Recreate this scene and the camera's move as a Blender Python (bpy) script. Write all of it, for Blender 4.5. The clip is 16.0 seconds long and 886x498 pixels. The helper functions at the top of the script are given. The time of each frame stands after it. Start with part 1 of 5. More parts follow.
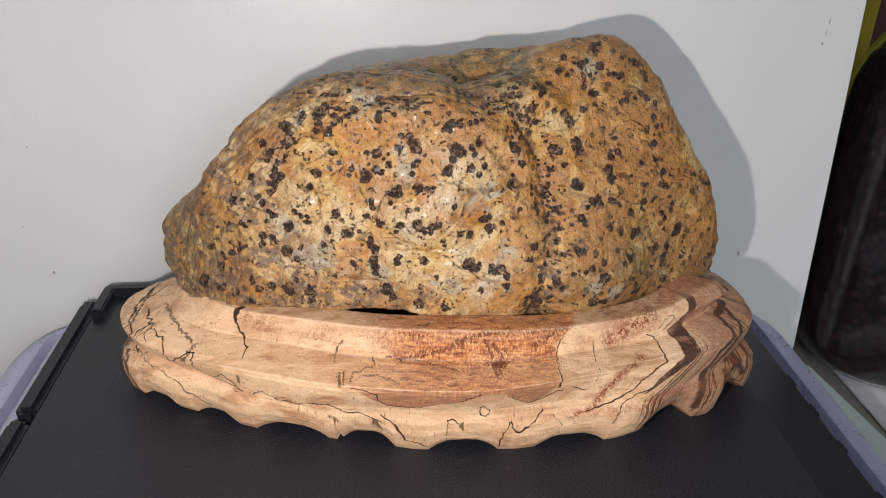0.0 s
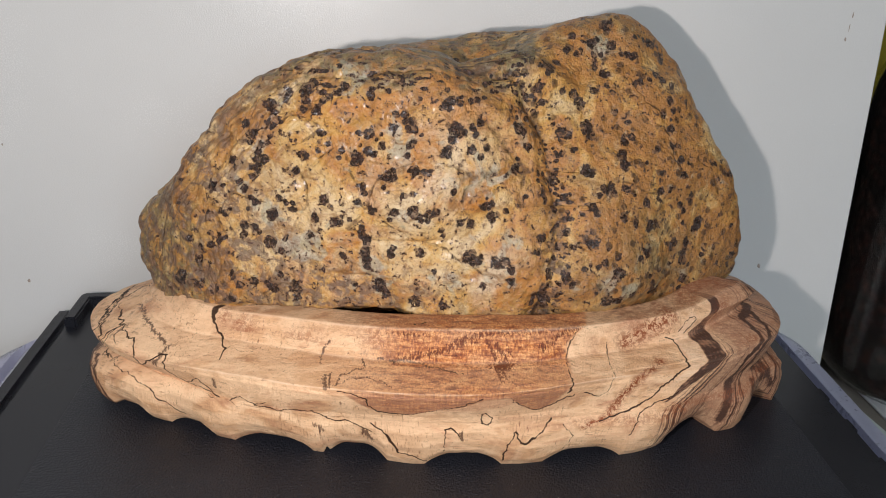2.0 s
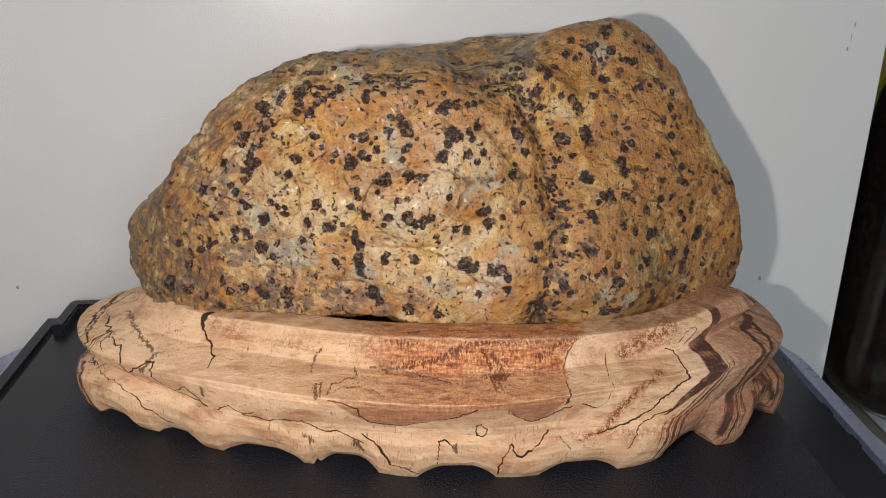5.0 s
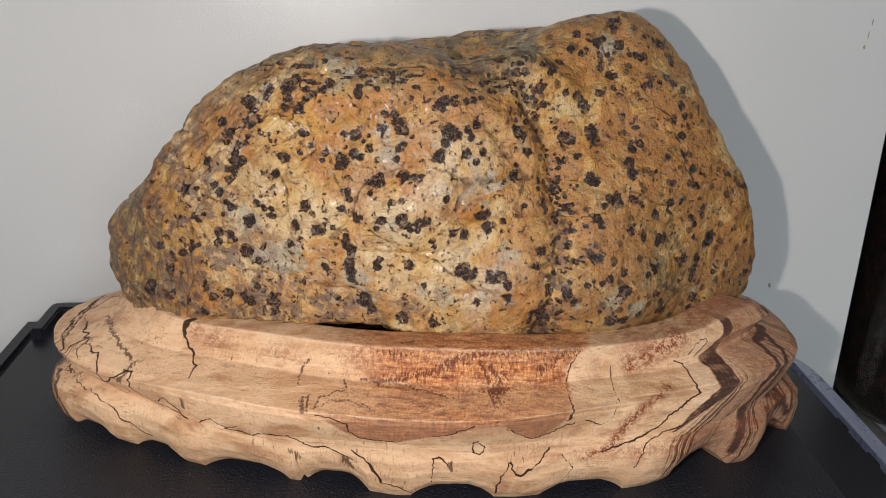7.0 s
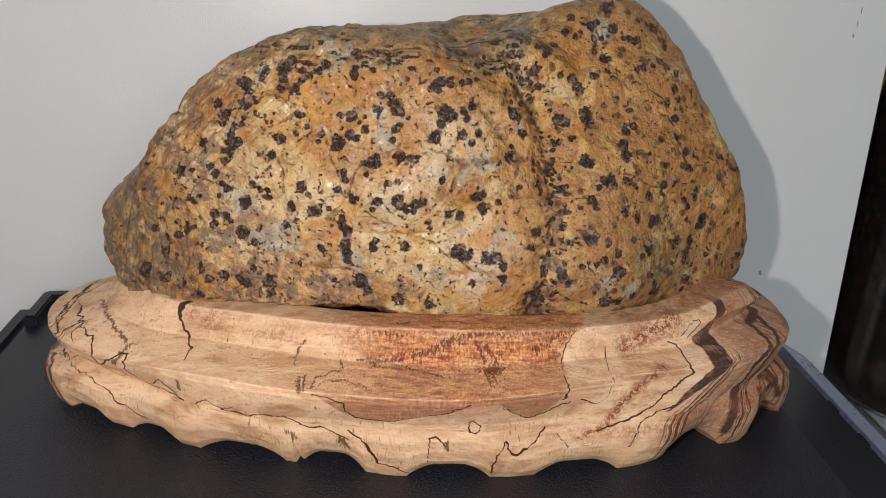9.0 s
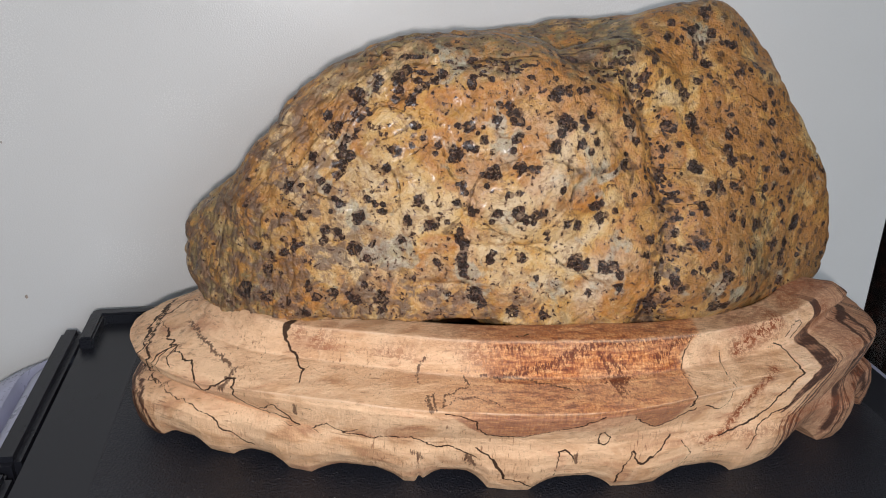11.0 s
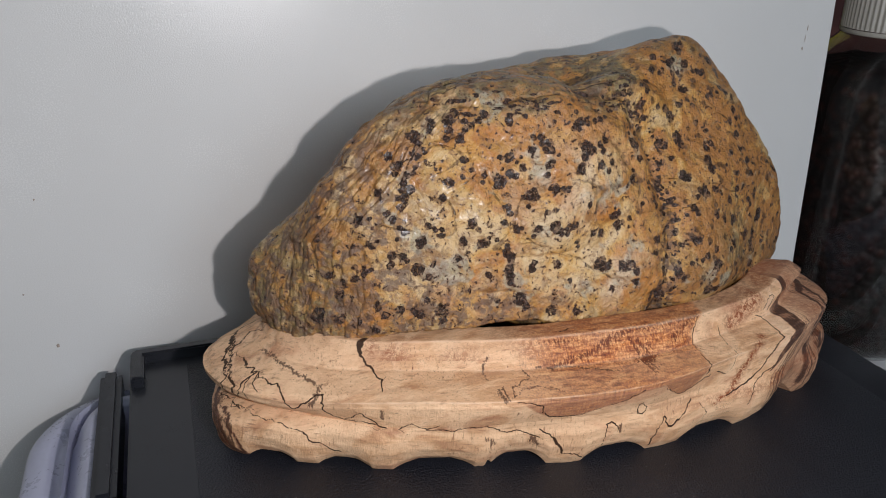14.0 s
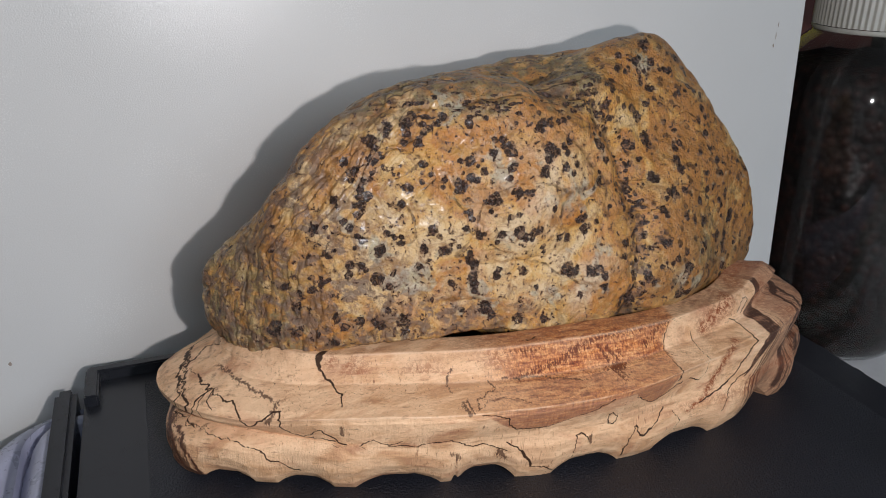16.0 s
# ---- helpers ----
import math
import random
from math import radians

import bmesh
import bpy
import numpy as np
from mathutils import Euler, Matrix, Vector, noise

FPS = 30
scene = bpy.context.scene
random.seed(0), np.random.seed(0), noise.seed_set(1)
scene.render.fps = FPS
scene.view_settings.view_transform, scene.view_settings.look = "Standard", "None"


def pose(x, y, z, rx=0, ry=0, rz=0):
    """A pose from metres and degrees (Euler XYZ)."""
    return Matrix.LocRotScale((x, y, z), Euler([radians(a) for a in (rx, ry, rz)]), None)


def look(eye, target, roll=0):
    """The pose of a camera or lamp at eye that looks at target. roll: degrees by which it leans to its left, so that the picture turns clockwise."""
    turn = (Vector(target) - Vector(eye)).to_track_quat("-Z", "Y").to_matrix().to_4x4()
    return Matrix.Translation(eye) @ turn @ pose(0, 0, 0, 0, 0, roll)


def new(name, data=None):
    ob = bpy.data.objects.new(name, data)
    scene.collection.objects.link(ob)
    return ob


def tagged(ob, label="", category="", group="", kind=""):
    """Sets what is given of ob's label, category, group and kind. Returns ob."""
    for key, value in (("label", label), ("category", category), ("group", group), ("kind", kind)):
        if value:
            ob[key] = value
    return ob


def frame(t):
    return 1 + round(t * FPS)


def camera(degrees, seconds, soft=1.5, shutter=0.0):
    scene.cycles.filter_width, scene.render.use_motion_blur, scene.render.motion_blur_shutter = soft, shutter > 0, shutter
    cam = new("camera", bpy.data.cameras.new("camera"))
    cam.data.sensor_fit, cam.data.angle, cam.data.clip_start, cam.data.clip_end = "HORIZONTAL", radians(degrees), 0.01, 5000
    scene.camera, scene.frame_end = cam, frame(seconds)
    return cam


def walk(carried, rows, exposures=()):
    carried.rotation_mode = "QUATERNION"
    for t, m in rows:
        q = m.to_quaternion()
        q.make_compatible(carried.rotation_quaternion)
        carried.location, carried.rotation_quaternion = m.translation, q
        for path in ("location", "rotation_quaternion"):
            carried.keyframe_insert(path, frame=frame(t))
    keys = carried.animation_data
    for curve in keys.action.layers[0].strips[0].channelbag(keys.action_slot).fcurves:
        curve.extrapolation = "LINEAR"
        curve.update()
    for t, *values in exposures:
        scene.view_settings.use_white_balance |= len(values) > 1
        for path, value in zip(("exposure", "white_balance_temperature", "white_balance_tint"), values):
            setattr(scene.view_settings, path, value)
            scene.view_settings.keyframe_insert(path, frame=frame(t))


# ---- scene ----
cam = camera(59.2, 16.0, soft=1.0)
PATH = [
    (0, (0.019, 0.021, 0.31), (-0.014, 1.786, -0.63), 0.8),
    (0.5, (0.021, 0.022, 0.302), (-0.022, 1.8, -0.611), 0.6),
    (1, (0.022, 0.028, 0.289), (-0.029, 1.824, -0.591), 0.6),
    (1.5, (0.022, 0.037, 0.275), (-0.029, 1.844, -0.58), 0.6),
    (2, (0.023, 0.042, 0.266), (-0.028, 1.861, -0.563), 0.8),
    (2.5, (0.025, 0.042, 0.265), (-0.025, 1.87, -0.544), 0.9),
    (3, (0.025, 0.041, 0.264), (-0.024, 1.874, -0.536), 0.9),
    (3.5, (0.025, 0.041, 0.263), (-0.021, 1.875, -0.535), 1.1),
    (4, (0.025, 0.042, 0.262), (-0.022, 1.877, -0.531), 1.1),
    (6.5, (0.024, 0.065, 0.253), (-0.028, 1.9, -0.543), 1.6),
    (7, (0.026, 0.07, 0.252), (-0.024, 1.905, -0.542), 1.7),
    (7.5, (0.022, 0.071, 0.251), (-0.018, 1.905, -0.545), 1.9),
    (8, (0.024, 0.068, 0.249), (-0.016, 1.903, -0.546), 2.0),
    (8.2, (0.026, 0.067, 0.249), (-0.019, 1.903, -0.542), 1.8),
    (10.3, (-0.018, 0.064, 0.234), (0.057, 1.897, -0.562), 2.5),
    (10.5, (-0.031, 0.067, 0.236), (0.064, 1.897, -0.565), 2.5),
    (11, (-0.061, 0.077, 0.249), (0.083, 1.898, -0.566), 2.4),
    (11.5, (-0.084, 0.081, 0.256), (0.108, 1.893, -0.569), 2.2),
    (12, (-0.096, 0.083, 0.256), (0.144, 1.886, -0.574), 2.0),
    (12.5, (-0.119, 0.079, 0.248), (0.177, 1.876, -0.578), 1.7),
    (13, (-0.14, 0.071, 0.243), (0.214, 1.863, -0.57), 1.5),
    (13.5, (-0.143, 0.055, 0.269), (0.259, 1.844, -0.531), 1.2),
    (14, (-0.151, 0.04, 0.274), (0.284, 1.826, -0.515), 0.9),
    (14.5, (-0.151, 0.042, 0.27), (0.3, 1.828, -0.509), 0.7),
    (15, (-0.145, 0.047, 0.271), (0.317, 1.831, -0.506), 0.5),
    (15.5, (-0.137, 0.049, 0.273), (0.33, 1.832, -0.503), 0.4),
    (16, (-0.135, 0.051, 0.27), (0.336, 1.831, -0.509), 0.3),
]
EXPOSURES = [(0, 0.18, 6420, 10), (1.5, 0.13, 6420, 10), (4, -0.07, 6480, 10), (8, -0.05, 6480, 10), (10.5, -0.02, 6300, 10), (12, -0.05, 6100, 10), (13.5, -0.18, 6120, 10), (16, -0.17, 6150, 10)]
walk(cam, [(t, look(eye, target, roll)) for t, eye, target, roll in PATH], EXPOSURES)


# ---- world and lights ----
world = bpy.data.worlds.new("room_air")
scene.world = world
world.use_nodes = True
world.node_tree.nodes["Background"].inputs[0].default_value = (0.55, 0.62, 0.70, 1)
world.node_tree.nodes["Background"].inputs[1].default_value = 0.03


def lamp(name, kind, energy, colour, m, **more):
    data = bpy.data.lights.new(name, kind)
    data.energy, data.color = energy, colour
    if kind == "POINT":
        data.shadow_soft_size = more["radius"]
    if kind == "AREA":
        data.shape, data.size, data.size_y = "RECTANGLE", more["width"], more["height"]
    ob = new(name, data)
    ob.matrix_world = m
    return ob


# the little lamp of the phone that filmed, and daylight from the window behind it
lamp("phone_light", "POINT", 5.5, (1.0, 0.935, 0.90), pose(-0.058, 0.040, 0.246), radius=0.006)
lamp("window_light", "AREA", 32, (0.82, 0.92, 1.0), look((0.55, -1.90, 1.02), (0.0, 0.45, 0.1)), width=2.0, height=1.2)


# ---- materials ----
class Nodes:
    """Short ways to write a node material."""

    def __init__(self, name):
        self.mat = bpy.data.materials.new(name)
        self.mat.use_nodes = True
        self.tree = self.mat.node_tree
        self.shader = self.tree.nodes["Principled BSDF"]
        self.place = self.tree.nodes.new("ShaderNodeTexCoord").outputs["Object"]

    def put(self, socket, value):
        if isinstance(value, bpy.types.NodeSocket):
            self.tree.links.new(value, socket)
        elif isinstance(value, tuple) and len(value) == 3 and socket.type == "RGBA":
            socket.default_value = (*value, 1)
        else:
            socket.default_value = value

    def set(self, **values):
        for key, value in values.items():
            self.put(self.shader.inputs[key.replace("_", " ")], value)

    def noise(self, scale, detail=3.0, rough=0.55, stretch=None, warp=0.0):
        n = self.tree.nodes.new("ShaderNodeTexNoise")
        n.inputs["Scale"].default_value, n.inputs["Detail"].default_value = scale, detail
        n.inputs["Roughness"].default_value, n.inputs["Distortion"].default_value = rough, warp
        at = self.place
        if stretch:
            m = self.tree.nodes.new("ShaderNodeMapping")
            m.inputs["Scale"].default_value = stretch
            self.tree.links.new(at, m.inputs["Vector"])
            at = m.outputs[0]
        self.tree.links.new(at, n.inputs["Vector"])
        return n.outputs["Fac"]

    def cells(self, scale, feature="F1"):
        n = self.tree.nodes.new("ShaderNodeTexVoronoi")
        n.feature = feature
        n.inputs["Scale"].default_value = scale
        self.tree.links.new(self.place, n.inputs["Vector"])
        return n.outputs["Distance"], n.outputs["Color"]

    def attr(self, name):
        n = self.tree.nodes.new("ShaderNodeAttribute")
        n.attribute_name = name
        return n.outputs["Fac"]

    def math(self, op, a, b=0.0, c=0.0):
        n = self.tree.nodes.new("ShaderNodeMath")
        n.operation = op
        for s, value in zip(n.inputs, (a, b, c)):
            self.put(s, value)
        return n.outputs[0]

    def span(self, value, lo, hi, out_lo=0.0, out_hi=1.0, smooth=True):
        n = self.tree.nodes.new("ShaderNodeMapRange")
        n.interpolation_type = "SMOOTHSTEP" if smooth else "LINEAR"
        for s, v in zip(n.inputs, (value, lo, hi, out_lo, out_hi)):
            self.put(s, v)
        return n.outputs[0]

    def mix(self, fac, a, b, blend="MIX"):
        n = self.tree.nodes.new("ShaderNodeMix")
        n.data_type, n.blend_type = "RGBA", blend
        self.put(n.inputs[0], fac), self.put(n.inputs[6], a), self.put(n.inputs[7], b)
        return n.outputs[2]

    def ramp(self, value, stops):
        n = self.tree.nodes.new("ShaderNodeValToRGB")
        while len(n.color_ramp.elements) < len(stops):
            n.color_ramp.elements.new(0.5)
        for e, (at, colour) in zip(n.color_ramp.elements, stops):
            e.position, e.color = at, (*colour, 1)
        self.put(n.inputs[0], value)
        return n.outputs[0]

    def bump(self, height, strength, distance):
        n = self.tree.nodes.new("ShaderNodeBump")
        n.inputs["Strength"].default_value, n.inputs["Distance"].default_value = strength, distance
        self.put(n.inputs["Height"], height)
        self.put(self.shader.inputs["Normal"], n.outputs[0])


def stone_material():
    n = Nodes("speckled_stone")
    broad, mid = n.noise(15, 2), n.noise(46, 4, 0.58, warp=0.9)
    fine, grit = n.noise(240, 4, 0.62), n.noise(900, 3, 0.7)
    small, ragged_big = n.noise(430, 3, 0.65, warp=0.6), n.noise(260, 2, 0.5, warp=1.0)
    # polished ochre in cloudy patches, from cream to rusty orange
    tone = n.math("ADD", n.math("MULTIPLY", broad, 0.55), n.math("MULTIPLY", mid, 0.65))
    colour = n.ramp(tone, [(0.46, (0.63, 0.445, 0.235)), (0.53, (0.61, 0.385, 0.145)), (0.59, (0.55, 0.285, 0.066)), (0.66, (0.45, 0.18, 0.036)), (0.76, (0.47, 0.24, 0.06))])
    cloud = n.noise(80, 4, 0.6, warp=1.2)
    # rust colour, which also carries painted shade of right lobe and left slope
    colour = n.mix(n.math("MULTIPLY", n.attr("rust_shade"), n.span(mid, 0.30, 0.55)), colour, (0.385, 0.168, 0.044))
    colour = n.mix(n.math("MULTIPLY", n.attr("pale"), n.span(n.noise(38, 4, 0.6, warp=0.8), 0.40, 0.58, 0, 0.9)), colour, (0.66, 0.52, 0.35))
    # olive tone, doubling as painted shade on the left slope and far right
    colour = n.mix(n.math("MULTIPLY", n.attr("olive_shade"), n.span(cloud, 0.40, 0.58)), colour, (0.21, 0.155, 0.068))
    # grey-green and blue-grey clouds, thickest round the spots and low down
    grey = n.math("ADD", n.math("ADD", n.math("MULTIPLY", n.attr("halo"), 0.32), n.math("MULTIPLY", n.attr("pale"), 0.22)), n.math("MULTIPLY", n.attr("ash"), 0.62))
    grey = n.span(n.math("ADD", grey, n.math("MULTIPLY", n.math("SUBTRACT", cloud, 0.5), 2.6)), 0.38, 0.80, 0, 0.72)
    colour = n.mix(grey, colour, n.ramp(n.noise(120, 3, 0.6), [(0.40, (0.31, 0.29, 0.20)), (0.60, (0.46, 0.425, 0.335))]))
    # murky violet-brown patches, with shade painted in low down, at left and in the valley
    colour = n.mix(n.math("MULTIPLY", n.attr("murk_shade"), n.span(n.noise(120, 5, 0.64, warp=0.6), 0.45, 0.57, 0, 0.82)), colour, (0.115, 0.074, 0.060))
    # brown stains, rusty flecks and pepper-fine dark grains
    stain = n.span(n.noise(62, 5, 0.62, warp=1.4), 0.52, 0.66, 0, 0.68)
    colour = n.mix(stain, colour, (0.25, 0.115, 0.032))
    colour = n.mix(n.span(fine, 0.56, 0.70, 0, 0.5), colour, (0.20, 0.085, 0.024))
    colour = n.mix(n.span(fine, 0.43, 0.30, 0, 0.35), colour, (0.68, 0.49, 0.26))
    colour = n.mix(n.span(grit, 0.60, 0.72, 0, 0.45), colour, (0.12, 0.055, 0.02))
    pepper, _ = n.cells(420)
    pepper = n.math("MULTIPLY", n.span(pepper, 0.24, 0.14), n.span(n.math("ADD", n.attr("fleck"), n.math("SUBTRACT", cloud, 0.5)), 0.34, 0.60, 0, 0.8))
    colour = n.mix(pepper, colour, (0.06, 0.032, 0.018))
    # hairline cracks that wander, and deeper ones with dirt and painted crease shade
    web = n.noise(62, 4, 0.55, warp=1.6)
    vein = n.span(n.math("ABSOLUTE", n.math("SUBTRACT", web, 0.5)), 0.009, 0.002, 0, 0.3)
    vein = n.math("MULTIPLY", vein, n.span(n.noise(26, 3), 0.51, 0.61))
    colour = n.mix(vein, colour, (0.13, 0.060, 0.022))
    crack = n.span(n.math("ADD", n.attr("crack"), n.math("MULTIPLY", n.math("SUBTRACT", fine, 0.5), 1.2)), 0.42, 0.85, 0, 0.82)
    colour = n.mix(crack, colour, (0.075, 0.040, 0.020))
    # small dots between the large spots
    dist, _ = n.cells(150)
    keep = n.span(n.math("ADD", n.attr("fleck"), n.math("MULTIPLY", n.math("SUBTRACT", mid, 0.5), 1.4)), 0.38, 0.75)
    dots = n.math("MULTIPLY", n.span(n.math("ADD", dist, n.math("MULTIPLY", n.math("SUBTRACT", fine, 0.5), 0.55)), 0.33, 0.22), keep)
    # the large spots: crumbling clusters of dark crystals with lobed edges
    ragged = n.math("ADD", n.math("MULTIPLY", n.math("SUBTRACT", ragged_big, 0.5), 1.45), n.math("MULTIPLY", n.math("SUBTRACT", small, 0.5), 1.5))
    core = n.math("ADD", n.attr("spot"), ragged)
    spot = n.span(core, 0.25, 0.36)
    spot = n.math("MULTIPLY", spot, n.span(n.noise(330, 3, 0.6, warp=0.8), 0.38, 0.48, 0.3, 1))
    spot = n.math("MAXIMUM", spot, n.math("MULTIPLY", dots, 0.72))
    colour = n.mix(n.span(core, 0.02, 0.30, 0, 0.6), colour, (0.21, 0.110, 0.065))
    black = n.ramp(n.math("ADD", n.math("MULTIPLY", grit, 0.6), n.math("MULTIPLY", small, 0.4)), [(0.43, (0.007, 0.005, 0.006)), (0.53, (0.029, 0.017, 0.016)), (0.60, (0.105, 0.052, 0.038)), (0.68, (0.24, 0.15, 0.12))])
    colour = n.mix(n.math("MULTIPLY", spot, 0.93), colour, black)
    n.set(Base_Color=colour, Roughness=n.math("SUBTRACT", n.span(fine, 0.3, 0.7, 0.36, 0.52), n.math("MULTIPLY", spot, 0.16)), Specular_IOR_Level=0.5, Coat_Weight=n.span(n.noise(300, 2), 0.48, 0.62, 0.05, 0.22), Coat_Roughness=0.22)
    height = n.math("ADD", n.math("MULTIPLY", fine, 0.55), n.math("MULTIPLY", grit, 0.14))
    height = n.math("ADD", height, n.math("MULTIPLY", n.noise(105, 4, 0.55, warp=0.5), 0.9))
    height = n.math("ADD", height, n.math("MULTIPLY", small, 0.28))
    height = n.math("SUBTRACT", height, n.math("MULTIPLY", vein, 0.45))
    height = n.math("ADD", n.math("SUBTRACT", height, n.math("MULTIPLY", spot, 0.30)), n.math("MULTIPLY", n.math("MULTIPLY", spot, small), 0.9))
    height = n.math("SUBTRACT", height, n.math("MULTIPLY", crack, 0.5))
    n.bump(height, 1.0, 0.0026)
    return n.mat


def wood_material():
    n = Nodes("spalted_wood")
    grain, pores = n.noise(60, 4, 0.6, (0.35, 1.2, 1.6), 0.8), n.noise(330, 4, 0.6, (0.35, 1, 2.6))
    fine, broad = n.noise(700, 3, 0.7, (0.6, 1, 1)), n.noise(14, 3)
    colour = n.ramp(grain, [(0.32, (0.50, 0.245, 0.130)), (0.45, (0.70, 0.40, 0.212)), (0.57, (0.87, 0.555, 0.325)), (0.72, (0.58, 0.285, 0.155))])
    colour = n.mix(n.span(broad, 0.42, 0.65, 0, 0.5), colour, (0.77, 0.50, 0.30))
    fibre, ticks = n.noise(800, 4, 0.7, (0.26, 1, 1.2), 1.2), n.noise(620, 3, 0.65, (1.6, 1.0, 0.22), 0.3)
    skirt = n.attr("skirt")
    slant = n.noise(420, 4, 0.7, (1.5, 1.2, 0.35), 1.5)
    fibre = n.math("ADD", n.math("MULTIPLY", fibre, n.math("SUBTRACT", 1.0, n.math("MULTIPLY", skirt, 0.6))), n.math("MULTIPLY", n.math("MULTIPLY", skirt, 0.6), slant))
    colour = n.mix(n.span(n.noise(38, 4, 0.6, warp=1.0), 0.45, 0.60, 0, 0.8), colour, (0.88, 0.58, 0.35))
    colour = n.mix(n.span(n.noise(26, 4, 0.6, (0.5, 1, 1.5), 1.0), 0.54, 0.68, 0, 0.5), colour, (0.55, 0.24, 0.13))
    colour = n.mix(n.span(pores, 0.58, 0.70, 0, 0.5), colour, (0.32, 0.145, 0.07))
    colour = n.mix(n.span(fibre, 0.56, 0.68, 0, 0.36), colour, (0.44, 0.19, 0.085))
    colour = n.mix(n.span(fibre, 0.46, 0.34, 0, 0.5), colour, (0.90, 0.60, 0.36))
    colour = n.mix(n.math("MULTIPLY", n.span(ticks, 0.56, 0.68), n.span(n.noise(28, 3), 0.46, 0.62, 0, 0.7)), colour, (0.30, 0.13, 0.06))
    colour = n.mix(n.math("MULTIPLY", n.attr("rim"), n.span(fibre, 0.40, 0.62, 0.25, 0.8)), colour, (0.36, 0.19, 0.10))
    # reddish heartwood with dark red flecks
    red = n.math("MULTIPLY", n.attr("red"), n.span(n.math("ADD", n.math("MULTIPLY", grain, 0.7), n.math("MULTIPLY", pores, 0.4)), 0.35, 0.72, 0.55, 1))
    colour = n.mix(red, colour, n.ramp(n.math("ADD", n.math("MULTIPLY", pores, 0.5), n.math("MULTIPLY", ticks, 0.5)), [(0.38, (0.92, 0.50, 0.20)), (0.47, (0.74, 0.28, 0.075)), (0.55, (0.36, 0.095, 0.030)), (0.62, (0.13, 0.030, 0.014))]))
    colour = n.mix(n.span(n.math("ADD", n.attr("knot"), n.math("MULTIPLY", n.math("SUBTRACT", ticks, 0.5), 2.6)), 0.40, 0.72, 0, 0.9), colour, (0.10, 0.020, 0.008))
    # brown growth bands of the right end, with the painted shade of its step
    band = n.math("ADD", n.attr("band"), n.math("MULTIPLY", n.math("SUBTRACT", pores, 0.5), 1.2))
    colour = n.mix(n.math("MULTIPLY", n.attr("brown"), n.span(fibre, 0.36, 0.60, 0.45, 0.9)), colour, (0.385, 0.175, 0.100))
    colour = n.mix(n.span(band, 0.18, 0.62, 0, 0.72), colour, (0.22, 0.098, 0.058))
    colour = n.mix(n.span(band, 0.60, 0.95, 0, 0.9), colour, (0.060, 0.028, 0.020))
    # rusty speckle
    colour = n.mix(n.math("MULTIPLY", n.attr("rusty"), n.span(n.noise(560, 4, 0.75, warp=0.6), 0.46, 0.53, 0.2, 1)), colour, (0.27, 0.068, 0.020))
    trace = n.math("ADD", n.attr("trace"), n.math("MULTIPLY", n.math("SUBTRACT", ticks, 0.5), 2.4))
    colour = n.mix(n.span(trace, 0.52, 0.85, 0, 0.85), colour, (0.085, 0.036, 0.021))
    # cream bands, and ridge highlights painted in as pale edges
    colour = n.mix(n.math("MULTIPLY", n.attr("cream_highlight"), n.span(pores, 0.36, 0.6, 0.7, 0.3)), colour, (0.92, 0.66, 0.46))
    # black spalting lines
    line = n.math("ADD", n.attr("line"), n.math("ADD", n.math("MULTIPLY", n.math("SUBTRACT", fine, 0.5), 0.5), n.math("MULTIPLY", n.math("SUBTRACT", n.noise(90, 3), 0.5), 0.9)))
    colour = n.mix(n.span(line, 0.45, 0.70, 0, 0.25), colour, (0.22, 0.11, 0.06))
    colour = n.mix(n.span(line, 0.55, 0.70, 0, 0.96), colour, (0.035, 0.018, 0.012))
    colour = n.mix(n.span(fine, 0.58, 0.72, 0, 0.35), colour, (0.27, 0.15, 0.08))
    n.set(Base_Color=colour, Roughness=n.span(grain, 0.3, 0.7, 0.42, 0.58), Specular_IOR_Level=n.span(line, 0.5, 0.7, 0.38, 0.1))
    n.bump(n.math("ADD", n.math("MULTIPLY", fibre, 0.7), n.math("MULTIPLY", n.math("ADD", fine, ticks), 0.45)), 0.7, 0.0010)
    return n.mat


def plain(name, colour, rough, spread=0.12, scale=40.0, grain=900.0, bump=0.1, depth=0.0004, **more):
    """A painted, moulded or printed surface: slight unevenness of tone at two scales and a fine relief."""
    n = Nodes(name)
    tone = n.math("ADD", n.math("MULTIPLY", n.noise(scale, 3), 0.6), n.math("MULTIPLY", n.noise(grain, 2), 0.4))
    lo, hi = (tuple(c * f for c in colour) for f in (1 - spread, 1 + spread))
    n.set(Base_Color=n.ramp(tone, [(0.35, lo), (0.65, hi)]), Roughness=n.span(tone, 0.35, 0.65, rough * 0.88, rough * 1.12), **more)
    n.bump(n.noise(grain, 3, 0.6), bump, depth)
    return n


STONE, WOOD = stone_material(), wood_material()
BLACK = plain("black_plastic", (0.014, 0.0145, 0.019), 0.30, 0.10, 20, 1500, 0.10, 0.0002, Specular_IOR_Level=0.4).mat


def grained_plastic():
    n = plain("grained_black_plastic", (0.015, 0.016, 0.022), 0.36, 0.15, 25, 760, 0.85, 0.0012, Specular_IOR_Level=0.5)
    dust, rnd = n.cells(380)
    speck = n.math("MULTIPLY", n.span(dist_noise(n, dust), 0.15, 0.06), n.span(rnd, 0.60, 0.64))
    old = n.shader.inputs["Base Color"].links[0].from_socket
    n.set(Base_Color=n.mix(n.math("MULTIPLY", speck, 0.5), old, (0.30, 0.29, 0.29)))
    return n.mat


